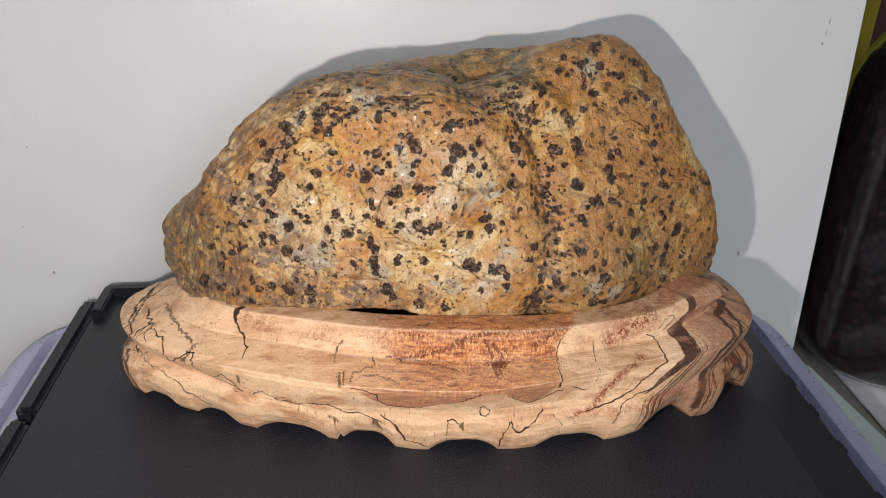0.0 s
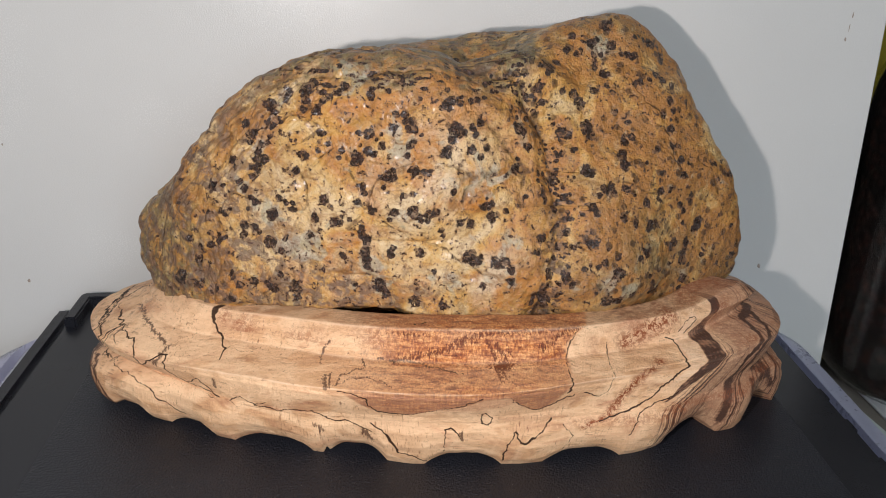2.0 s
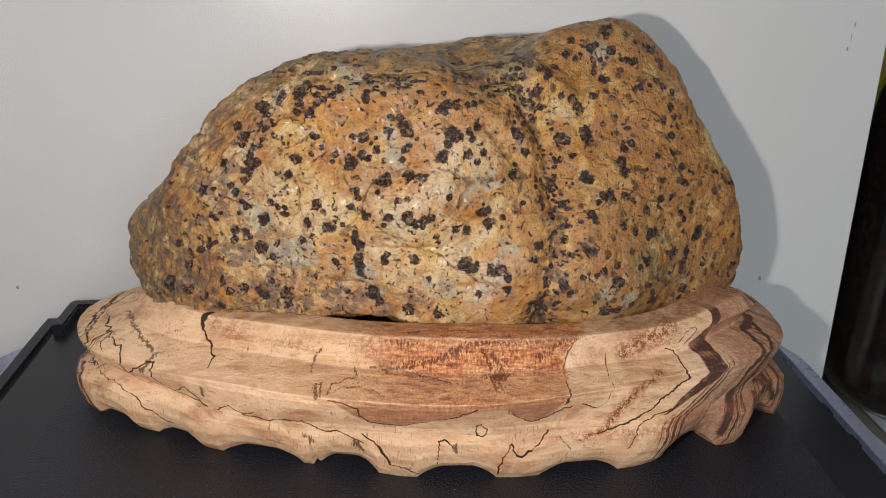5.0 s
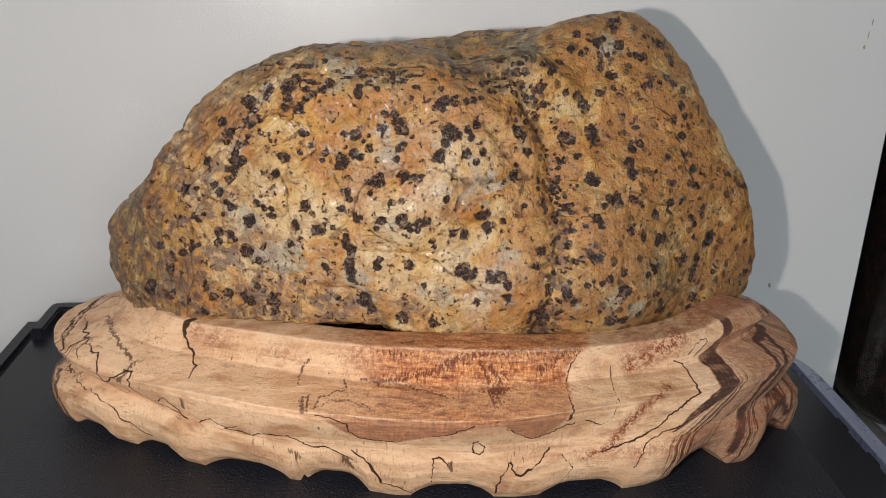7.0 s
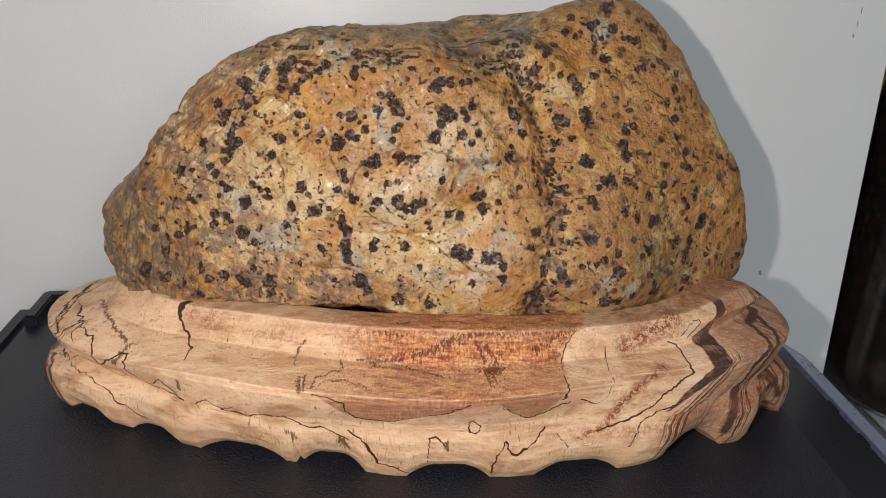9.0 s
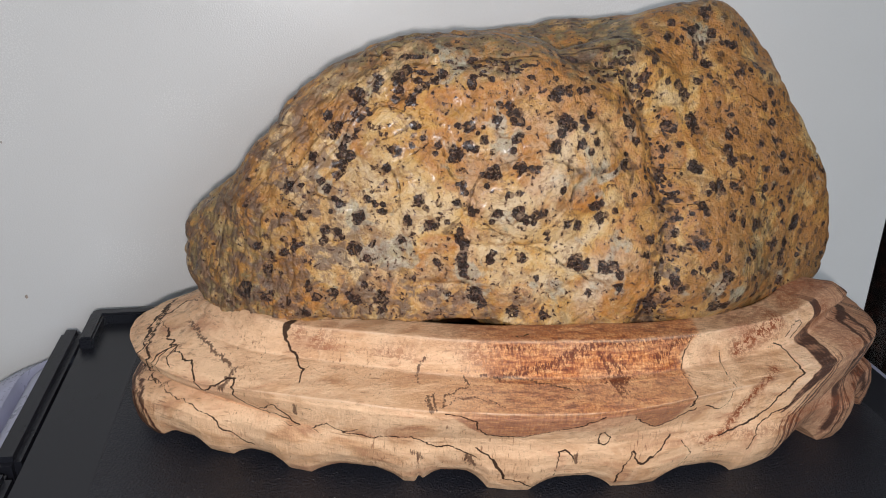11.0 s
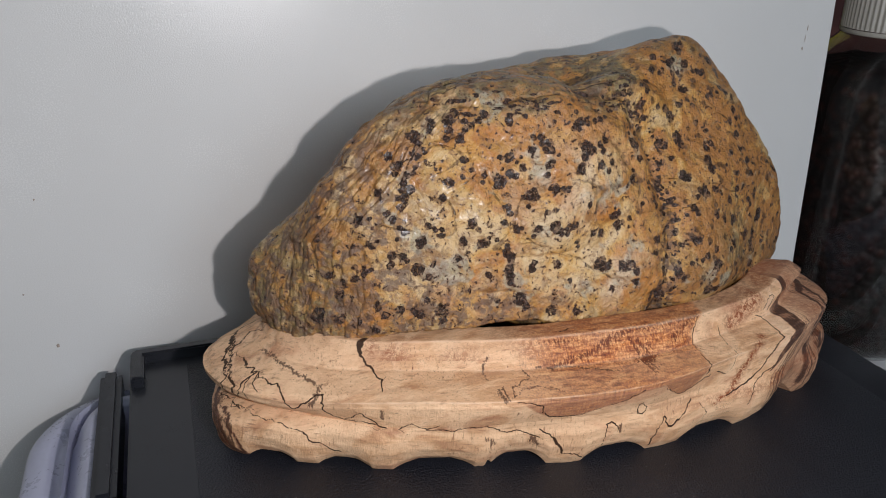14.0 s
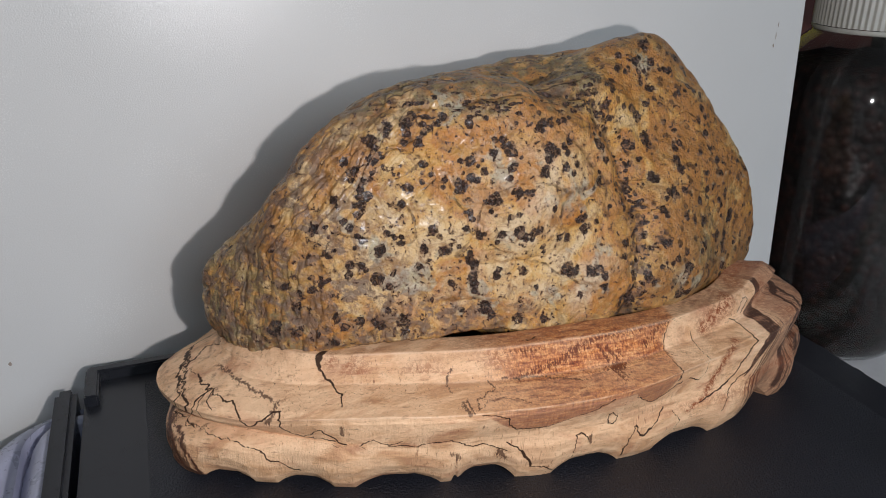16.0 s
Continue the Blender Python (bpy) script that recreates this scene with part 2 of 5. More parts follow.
def dist_noise(n, dist):
    return n.math("ADD", dist, n.math("MULTIPLY", n.math("SUBTRACT", n.noise(1500, 2), 0.5), 0.1))


GRAINED = grained_plastic()
LILAC = plain("lilac_translucent_plastic", (0.47, 0.475, 0.60), 0.3, 0.05, 30, 300, 0.02, 0.0002, Transmission_Weight=0.12, IOR=1.45).mat
WHITE_BOARD = plain("white_laminate", (0.71, 0.69, 0.665), 0.25, 0.025, 9, 1000, 0.30, 0.0005).mat
DIRT = plain("dried_brown_drip", (0.40, 0.32, 0.26), 0.6, 0.3, 300).mat
ROOM = plain("grey_plaster", (0.42, 0.42, 0.41), 0.8, 0.06, 4, 120).mat
DARK = plain("dark_cupboard_board", (0.035, 0.030, 0.028), 0.6, 0.2, 8, 200).mat
TABLE = plain("grey_brown_tabletop", (0.22, 0.19, 0.16), 0.5, 0.15, 20, 300).mat
CLOTH = plain("white_cloth", (0.62, 0.60, 0.60), 0.9, 0.08, 60, 1600, 0.6, 0.0008).mat
PALE_BOARD = plain("pale_green_white_board", (0.55, 0.60, 0.56), 0.5, 0.06, 30, 500).mat
JAR_LID = plain("ivory_plastic", (0.58, 0.56, 0.50), 0.45, 0.04, 40, 800).mat
YELLOW = plain("yellow_printed_card", (0.60, 0.46, 0.02), 0.45, 0.12, 30, 500).mat
MAROON = plain("maroon_printed_card", (0.07, 0.018, 0.014), 0.5, 0.3, 25, 400).mat
WINDOW_PANE = plain("window_glass", (0.5, 0.6, 0.7), 0.1, 0.05).mat


def glass_material():
    n = Nodes("clear_glass")
    n.set(Base_Color=(0.86, 0.88, 0.86), Roughness=0.04, Transmission_Weight=1.0, IOR=1.45)
    return n.mat


def beans_material():
    n = Nodes("dark_dried_fruit")
    dist, rnd = n.cells(130)
    colour = n.mix(n.span(dist, 0.25, 0.6), n.mix(rnd, (0.022, 0.008, 0.006), (0.008, 0.003, 0.003)), (0.003, 0.002, 0.002))
    colour = n.mix(n.span(n.noise(420, 3), 0.63, 0.75, 0, 0.6), colour, (0.075, 0.036, 0.03))
    n.set(Base_Color=colour, Roughness=0.6, Specular_IOR_Level=0.12)
    n.bump(n.math("SUBTRACT", 1.0, dist), 0.6, 0.003)
    return n.mat


GLASS, BEANS = glass_material(), beans_material()


# ---- helpers for meshes ----
TABLE_Z = -0.120
BOX = pose(0, 0.45, 0, 0, 0, 6)


def at(u, v, z):
    """A place in the plan of the box and the board behind it, which stand turned by six degrees."""
    return BOX @ Vector((u, v, z))


def part(name, bm, material, parent=None, label="", smooth=False):
    mesh = bpy.data.meshes.new(name)
    bm.to_mesh(mesh)
    bm.free()
    if smooth:
        mesh.polygons.foreach_set("use_smooth", [True] * len(mesh.polygons))
    mesh.materials.append(material)
    ob = new(name, mesh)
    ob.parent = parent
    return tagged(ob, label)


def rounded_box(x0, x1, y0, y1, z0, z1, r=0.001, segments=2, bm=None):
    bm = bm or bmesh.new()
    made = bmesh.ops.create_cube(bm, size=1.0, matrix=Matrix.LocRotScale(((x0 + x1) / 2, (y0 + y1) / 2, (z0 + z1) / 2), None, (x1 - x0, y1 - y0, z1 - z0)))
    if r > 0:
        edges = list({e for v in made["verts"] for e in v.link_edges})
        bmesh.ops.bevel(bm, geom=edges, offset=r, segments=segments, affect="EDGES", clamp_overlap=True)
    return bm


def lathe(profile, steps=96, ribs=0, rib_depth=0.0, bm=None):
    """A turned body from (radius, height) pairs."""
    bm = bm or bmesh.new()
    rings = []
    for r, z in profile:
        ring = []
        for k in range(steps):
            a = 2 * math.pi * k / steps
            rr = r + (rib_depth * (0.5 + 0.5 * math.cos(a * ribs)) if ribs else 0)
            ring.append(bm.verts.new((rr * math.cos(a), rr * math.sin(a), z)))
        rings.append(ring)
    for a, b in zip(rings, rings[1:]):
        for k in range(steps):
            bm.faces.new((a[k], a[(k + 1) % steps], b[(k + 1) % steps], b[k]))
    return bm


def rounded_loop(u0, u1, v0, v1, r, steps=10):
    out = []
    for cu, cv, a0 in ((u1 - r, v1 - r, 0), (u0 + r, v1 - r, 90), (u0 + r, v0 + r, 180), (u1 - r, v0 + r, 270)):
        for k in range(steps + 1):
            a = radians(a0 + 90 * k / steps)
            out.append((cu + r * math.cos(a), cv + r * math.sin(a)))
    return out


def loop_loft(u0, u1, v0, v1, r, rows, close=True, lift=0.0):
    """A tray-like body: rounded rectangles drawn in by (inset, height) row after row."""
    bm = bmesh.new()
    rings = [[bm.verts.new((u, v, z + lift)) for u, v in rounded_loop(u0 + i, u1 - i, v0 + i, v1 - i, max(r - i, 0.004))] for i, z in rows]
    for a, b in zip(rings, rings[1:]):
        n = len(a)
        for k in range(n):
            bm.faces.new((a[k], a[(k + 1) % n], b[(k + 1) % n], b[k]))
    if close:
        bm.faces.new(rings[-1])
    return bm


def grid_mesh(name, points, wrap, attributes, material):
    """A smooth mesh from a rows x columns array of points, with float attributes on its points."""
    rows, cols = points.shape[:2]
    index = np.arange(rows * cols).reshape(rows, cols)
    right = np.roll(index, -1, 1) if wrap else index[:, 1:]
    here = index if wrap else index[:, :-1]
    quads = np.stack([here[:-1], right[:-1], right[1:], here[1:]], -1).reshape(-1, 4)
    mesh = bpy.data.meshes.new(name)
    mesh.vertices.add(rows * cols)
    mesh.vertices.foreach_set("co", points.reshape(-1).astype(np.float32))
    mesh.loops.add(quads.size)
    mesh.loops.foreach_set("vertex_index", quads.reshape(-1).astype(np.int32))
    mesh.polygons.add(len(quads))
    mesh.polygons.foreach_set("loop_start", np.arange(0, quads.size, 4, dtype=np.int32))
    mesh.polygons.foreach_set("use_smooth", np.ones(len(quads), dtype=bool))
    mesh.update(calc_edges=True)
    for key, values in attributes.items():
        mesh.attributes.new(key, "FLOAT", "POINT").data.foreach_set("value", values.reshape(-1).astype(np.float32))
    mesh.materials.append(material)
    return new(name, mesh)


LATTICE = np.random.RandomState(5).rand(48, 48, 48)


def value_noise(p, scale):
    """Smooth noise from -1 to 1 at the points p."""
    q = p * scale + 100.0
    i = np.floor(q).astype(int)
    f = q - i
    f = f * f * (3 - 2 * f)
    total = 0
    for dx in (0, 1):
        for dy in (0, 1):
            for dz in (0, 1):
                w = (f[..., 0] if dx else 1 - f[..., 0]) * (f[..., 1] if dy else 1 - f[..., 1]) * (f[..., 2] if dz else 1 - f[..., 2])
                total = total + w * LATTICE[(i[..., 0] + dx) % 48, (i[..., 1] + dy) % 48, (i[..., 2] + dz) % 48]
    return total * 2 - 1


def near_line(a, b, line):
    """The distance of the points (a, b) from a broken line."""
    best = np.full(a.shape, 1e9)
    for (a0, b0), (a1, b1) in zip(line, line[1:]):
        da, db = a1 - a0, b1 - b0
        t = np.clip(((a - a0) * da + (b - b0) * db) / (da * da + db * db + 1e-12), 0, 1)
        best = np.minimum(best, np.hypot(a - a0 - t * da, b - b0 - t * db))
    return best


def dense(lo, hi, n, m):
    """Columns round a full turn in degrees: n between lo and hi, m over the rest."""
    return np.concatenate([np.linspace(lo, hi, n, endpoint=False), np.linspace(hi, lo + 360, m, endpoint=False)])


# ---- the setting ----
def box_structure(name, x0, x1, y0, y1, z0, z1, material, label):
    return tagged(part(name, rounded_box(x0, x1, y0, y1, z0, z1, 0), material, None, label), kind="structure")


box_structure("floor", -2.0, 2.2, -2.0, 2.0, -0.95, -0.85, TABLE, "grey-brown floor of the room")
tagged(box_structure("ceiling", -2.0, 2.2, -2.0, 2.0, 1.75, 1.85, ROOM, "plain grey plastered ceiling"))
box_structure("wall_east", 2.2, 2.3, -2.0, 2.0, -0.85, 1.75, ROOM, "plain grey plastered wall")
box_structure("wall_west", -2.1, -2.0, -2.0, 2.0, -0.85, 1.75, ROOM, "plain grey plastered wall")
box_structure("wall_north", -2.0, 2.2, 2.0, 2.1, -0.85, 1.75, DARK, "dark wall at the back of the room")
# the wall behind the camera, with its window
south = rounded_box(-2.0, -0.55, -2.1, -2.0, -0.85, 1.75, 0)
rounded_box(1.65, 2.2, -2.1, -2.0, -0.85, 1.75, 0, bm=south)
rounded_box(-0.55, 1.65, -2.1, -2.0, -0.85, 0.40, 0, bm=south)
rounded_box(-0.55, 1.65, -2.1, -2.0, 1.65, 1.75, 0, bm=south)
tagged(part("wall_south", south, ROOM, None, "grey plastered wall with a window"), kind="structure")
tagged(part("window_1", rounded_box(-0.55, 1.65, -2.06, -2.05, 0.40, 1.65, 0), WINDOW_PANE, None, "pale window pane in the wall"), kind="structure")


def table():
    base = tagged(new("table"), "grey-brown table that carries the box and jar", "table")
    base.matrix_world = pose(0.15, 0.55, -0.85)
    part("tabletop", rounded_box(-1.1, 1.1, -0.75, 0.65, 0.69, 0.73, 0.004), TABLE, base)
    for x in (-1.05, 1.05):
        for y in (-0.70, 0.60):
            part("leg", rounded_box(x - 0.025, x + 0.025, y - 0.025, y + 0.025, 0, 0.69, 0.003), TABLE, base)


table()


def white_board():
    """The upright white board behind the stone; its free edge leans a little."""
    bm = bmesh.new()
    edge = lambda z: 0.3343 - 0.0515 * z
    z0, z1 = TABLE_Z, 1.2
    front = [bm.verts.new((u, 0.121, z)) for u, z in ((-1.0, z0), (edge(z0), z0), (edge(z1), z1), (-1.0, z1))]
    back = [bm.verts.new((u, 0.139, z)) for u, z in ((-1.0, z0), (edge(z0), z0), (edge(z1), z1), (-1.0, z1))]
    bm.faces.new(front), bm.faces.new(back[::-1])
    for k in range(4):
        bm.faces.new((front[k], back[k], back[(k + 1) % 4], front[(k + 1) % 4]))
    bmesh.ops.recalc_face_normals(bm, faces=bm.faces)
    bmesh.ops.bevel(bm, geom=[e for e in bm.edges], offset=0.0008, segments=1, affect="EDGES")
    board = tagged(part("wall_back", bm, WHITE_BOARD, None, "glossy white laminate board standing behind the stone"), kind="structure")
    board.matrix_world = BOX
    # flecks and a dried drip on it
    rnd = random.Random(4)
    for u, z, w, h in ((-0.2820, 0.005, 0.0011, 0.0017), (0.2975, 0.178, 0.0008, 0.0014), (0.2985, 0.186, 0.0004, 0.0026), (0.2992, 0.194, 0.0005, 0.0022), (-0.3090, 0.072, 0.0008, 0.0008), (-0.296, 0.045, 0.0007, 0.0006), (0.268, 0.005, 0.0012, 0.0020), (-0.2790, 0.108, 0.0006, 0.0008)):
        bm = bmesh.new()
        ring = []
        for k in range(12):
            a, r = 2 * math.pi * k / 12, rnd.uniform(0.7, 1.2)
            ring.append(bm.verts.new((u + w * r * math.cos(a), 0.1207, z + h * r * math.sin(a))))
        top = bm.verts.new((u, 0.1204, z))
        for k in range(12):
            bm.faces.new((ring[k], ring[(k + 1) % 12], top))
        part("stain", bm, DIRT, board, "small brown fleck dried on the board")
    return board


white_board()


# ---- the storage box with its black lid ----
def storage_box():
    box = tagged(new("storage_box"), "shallow lilac translucent plastic storage box with black lid", "storage box")
    box.matrix_world = BOX @ pose(0, 0, TABLE_Z)
    up = -TABLE_Z
    wide = (-0.302, 0.287, -0.31, 0.1185, 0.062)
    body = loop_loft(*wide, [(0.028, -0.020), (0.026, -0.036), (0.030, -0.06), (0.046, -0.117), (0.05, -0.1195)], lift=up)
    part("body", body, LILAC, box, smooth=True)
    rim = loop_loft(*wide, [(0.006, -0.052), (0.002, -0.050), (0.0, -0.044), (0.001, -0.037), (0.004, -0.034), (0.012, -0.0325), (0.016, -0.034), (0.018, -0.038), (0.026, -0.0385), (0.029, -0.034), (0.033, -0.024), (0.037, -0.018), (0.042, -0.0155), (0.0455, -0.0165), (0.0465, -0.021), (0.047, -0.035)], close=False, lift=up)
    part("rim", rim, LILAC, box, "rolled lilac rim of the box", smooth=True)
    lid = part("lid", rounded_box(-0.2372, 0.2365, -0.275, 0.0955, up - 0.014, up - 0.0006, 0.0015), BLACK, box, "black plastic lid with a grained middle")
    part("grained_panel", rounded_box(-0.202, 0.205, -0.255, 0.078, up - 0.004, up, 0.0003, 1), GRAINED, lid)
    # skirt that drops into the rim
    part("skirt", loop_loft(-0.2425, 0.2405, -0.285, 0.098, 0.02, [(0.014, -0.010), (0.006, -0.012), (0.004, -0.016), (0.004, -0.030)], lift=up), BLACK, lid)
    # raised corner fence at the back
    for end, inner, side in ((-0.2362, -0.2280, 1), (0.2330, 0.2255, -1)):
        bm = bmesh.new()
        shape = [(end, 0.060), (end, 0.0935), (end + side * 0.003, 0.0965), (-0.001 * side, 0.0965), (-0.001 * side, 0.0890), (inner, 0.0890), (inner, 0.060)]
        low = [bm.verts.new((u, v, up - 0.002)) for u, v in shape]
        top = [bm.verts.new((u, v, up + 0.0066)) for u, v in shape]
        bm.faces.new(low), bm.faces.new(top)
        for n in range(len(shape)):
            bm.faces.new((low[n - 1], low[n], top[n], top[n - 1]))
        bmesh.ops.recalc_face_normals(bm, faces=bm.faces)
        bmesh.ops.bevel(bm, geom=[e for e in bm.edges if any(v.co.z > up for v in e.verts)], offset=0.0012, segments=2, affect="EDGES", clamp_overlap=True)
        part("raised_edge", bm, BLACK, lid)
    # clip along the left side, in two lengths
    for v0, v1 in ((-0.0320, 0.0985), (-0.20, -0.0385)):
        part("clip", rounded_box(-0.2568, -0.2436, v0, v1, up - 0.032, up - 0.0070, 0.0034, 4), BLACK, lid, "black snap clip of the lid")
    # little lugs along the right side
    for v in (-0.036, -0.066, -0.099, -0.14):
        part("lug", rounded_box(0.2340, 0.2405, v - 0.007, v + 0.005, up - 0.010, up - 0.0020, 0.0025, 3), BLACK, lid)


storage_box()


# ---- carved wooden stand ----
SX, SY, SA, SB = 0.008, 0.451, 0.196, 0.105
# feet: degrees round from the front's middle, half width in degrees, height of the arch after it in millimetres
FEET = [(-67, 4.5, 5.2), (-50, 2.2, 5), (-35, 2.0, 6.5), (-17.5, 1.2, 8), (-3.5, 3, 7.5), (14.8, 3.4, 7), (35.5, 4, 10), (57, 3, 12), (80, 3, 10), (98, 3, 9), (116, 3, 7),
        (138, 3, 7), (160, 3, 7), (180, 3, 7), (-160, 3, 7), (-138, 3, 7), (-116, 3, 6), (-90, 3, 5)]
PROFILE = [(-80, 30), (-57, 44), (-50, 66.4), (-35, 66.3), (-31.8, 62.5), (-29, 57.5), (-25.5, 53.3), (-17, 52.3), (-6, 50.9), (-0.6, 50.0),
           (-0.8, 46.5), (-3, 41), (-5.2, 36.5), (-6.8, 33), (-7.3, 30), (-7, 27), (-6.4, 23), (-7, 15), (-10, 6), (-14, 0), (-17, -0.2), (-34, 0), (-40, 18), (-80, 22)]


def stand_surface(phi, v):
    """Points of the stand: phi, degrees round from the middle of its front; v, 0 to 1 down its profile."""
    phi = (phi + 180) % 360 - 180
    th = np.radians(phi - 90)
    knots = np.array(PROFILE) / 1000
    s = np.linspace(0, 1, 481)
    at = s * (len(knots) - 1)
    d = np.interp(at, np.arange(len(knots)), knots[:, 0])
    z = np.interp(at, np.arange(len(knots)), knots[:, 1])
    soft = np.exp(-np.linspace(-2, 2, 7) ** 2)
    soft /= soft.sum()
    d, z = (np.convolve(np.pad(q, 3, mode="edge"), soft, "valid") for q in (d, z))
    d, z = np.interp(v, s, d), np.interp(v, s, z)
    # the tiers crowd together at the right end, and flare at the left
    right, left = np.exp(-((phi - 82) / 30) ** 2), np.exp(-((phi + 68) / 19) ** 2)
    upper = np.clip((0.40 - v) / 0.12, 0, 1)
    d = d + left * np.interp(v, [0.1, 0.2, 0.35, 0.58, 0.66, 0.85, 0.9], [0, 0.004, 0.009, 0.006, 0.016, 0.020, 0.004])
    d = d + right * np.interp(v, [0.6, 0.68, 0.83, 0.9], [0, 0.007, 0.014, 0]) + right * np.interp(v, [0.06, 0.11, 0.19, 0.25, 0.31, 0.36], [0, 0.010, 0.014, 0.004, 0.003, 0.004])
    d = d - left * 0.007 * np.exp(-((v - 0.585) / 0.035) ** 2)
    d = d - 0.007 * np.exp(-((phi + 106) / 22) ** 2)
    d = d + 0.005 * np.exp(-((phi + 84) / 14) ** 2) * np.interp(v, [0.25, 0.35, 0.44, 0.56], [0, 1, 1, 0.2])
    d = d + 0.0027 * np.exp(-((phi + 73) / 8) ** 2) * np.interp(v, [0.63, 0.70, 0.84, 0.88], [0, 1, 1, 0])
    # the rim breaks off in a step towards the back of that end
    step = np.clip((phi - 80) / 2.5, 0, 1) * np.clip((150 - phi) / 20, 0, 1) * np.clip((0.25 - v) / 0.03, 0, 1) * np.clip((v - 0.07) / 0.03, 0, 1)
    d, z = d - 0.013 * step, z - 0.005 * step
    z = z + right * upper * 0.004 + left * np.where((v > 0.2) & (v < 0.6), -0.002, 0)
    # the nose of the middle tier draws back over the front and right, and sinks towards the left end
    nose = np.interp(v, [0.28, 0.37, 0.42, 0.52, 0.60], [0, 1, 1, 0.35, 0])
    d = d - nose * (0.003 + 0.006 * np.exp(-((phi - 42) / 19) ** 2))
    z = z - np.interp(v, [0.27, 0.38, 0.44, 0.54], [0, 1, 1, 0]) * 0.0065 * np.clip((-26 - phi) / 26, 0, 1)
    z = z - 0.0045 * np.clip((0.24 - v) / 0.08, 0, 1) * np.clip((-48 - phi) / 22, 0, 1) * np.clip((phi + 150) / 30, 0, 1)
    # wavy, hand-cut edges
    d = d + 0.0016 * np.sin(th * 5 + 9 * v) + 0.001 * np.sin(th * 11 + 2 + 5 * v)
    z = z + (v < 0.6) * (0.0012 * np.sin(th * 4 + 1) + 0.0007 * np.sin(th * 9))
    # arches between the feet
    feet, flat, arch = np.array(sorted(FEET), float).T
    k = np.searchsorted(feet, phi, side="right") - 1
    nxt = (k + 1) % len(feet)
    k = k % len(feet)
    span = (feet[nxt] - feet[k]) % 360
    f = ((phi - feet[k]) % 360) / span
    g = np.clip((f * span - flat[k]) / (span - flat[k] - flat[nxt]), 0, 1)
    lift = arch[k] / 1000 * np.clip((1 - (2 * g - 1) ** 2) * 1.15, 0, 1) ** 0.85
    lift = lift + 0.0034 * np.exp(-((phi + 64) / 14) ** 2)
    lift = lift + 0.004 * np.exp(-((phi + 16.4) / 0.4) ** 2)
    z = z + lift * np.clip((0.031 - z) / 0.031, 0, 1) * (v > 0.55)
    bulge = np.cos((f - 0.5) * 2 * np.pi) * -0.0007 * (1 + 4.5 * np.clip((phi - 40) / 14, 0, 1))
    d = d + bulge * np.clip((0.034 - z) / 0.012, 0, 1) * (v > 0.56) * (v < 0.9)
    nx, ny = np.cos(th) / SA, np.sin(th) / SB
    nn = np.hypot(nx, ny)
    return np.stack([SX + SA * np.cos(th) + d * nx / nn, SY + SB * np.sin(th) + d * ny / nn, z], -1)


# spalting lines: half width in millimetres, then points as degrees round from the front's middle and hundredths down the profile
STAND_LINES = [
    (0.9, [(-101.6, 31.8), (-94.0, 32.4), (-88.6, 31.6), (-81.8, 31.0), (-78.8, 32.0), (-73.6, 33.6), (-69.8, 35.6), (-70.0, 50.0)]),
    (0.85, [(-88.6, 31.6), (-80.0, 29.8), (-75.8, 31.4), (-69.8, 33.8), (-66.2, 37.6), (-66.4, 48.0)]),
    (0.5, [(-81.0, 30.4), (-76.4, 33.2), (-73.0, 32.2), (-69.9, 35.0)]),
    (0.5, [(-84.0, 31.2), (-79.2, 30.8), (-74.6, 31.8), (-72.0, 33.4), (-68.0, 35.0)]),
    (0.5, [(-75.4, 64.2), (-72.4, 63.2), (-70.2, 62.2), (-66.6, 62.4), (-62.2, 62.2)]),
    (0.55, [(-77.8, 19.6), (-86.2, 27.2), (-82.6, 27.6), (-79.4, 28.4), (-80.2, 30.8), (-71.4, 30.0), (-65.4, 31.2), (-63.0, 31.6), (-61.8, 32.4), (-59.0, 33.2)]),
    (0.6, [(-59.0, 33.2), (-56.6, 33.6), (-54.6, 34.8), (-52.2, 42.8), (-51.4, 44.8), (-49.4, 40.0), (-47.4, 35.6), (-45.8, 34.4)]),
    (0.85, [(-71.4, 30.0), (-65.4, 31.2), (-63.8, 31.6)]),
]
STAND_LINES += [
    (0.55, [(-63.6, 31.8), (-64.6, 33.6), (-64.4, 36.4), (-64.6, 41.6), (-66.4, 50.0)]),
    (0.3, [(-63.0, 31.6), (-62.2, 33.6), (-59.8, 36.4)]),
    (0.3, [(-64.2, 32.0), (-63.4, 36.8), (-62.2, 44.0)]),
    (0.5, [(-68.8, 63.2), (-63.0, 63.0), (-56.8, 64.4), (-51.8, 66.2), (-49.2, 67.6)]),
    (0.55, [(-49.4, 67.6), (-48.2, 71.2), (-45.8, 73.6), (-44.2, 76.0), (-42.6, 77.2)]),
    (2.3, [(-40.4, 11.6), (-41.4, 13.4), (-41.6, 15.2)]),
    (1.3, [(-41.6, 15.2), (-41.4, 17.0), (-40.8, 19.2)]),
    (0.85, [(-41.0, 19.2), (-40.2, 21.6), (-37.8, 26.4)]),
    (0.5, [(-37.8, 26.4), (-35.4, 30.4), (-35.0, 33.6)]),
]
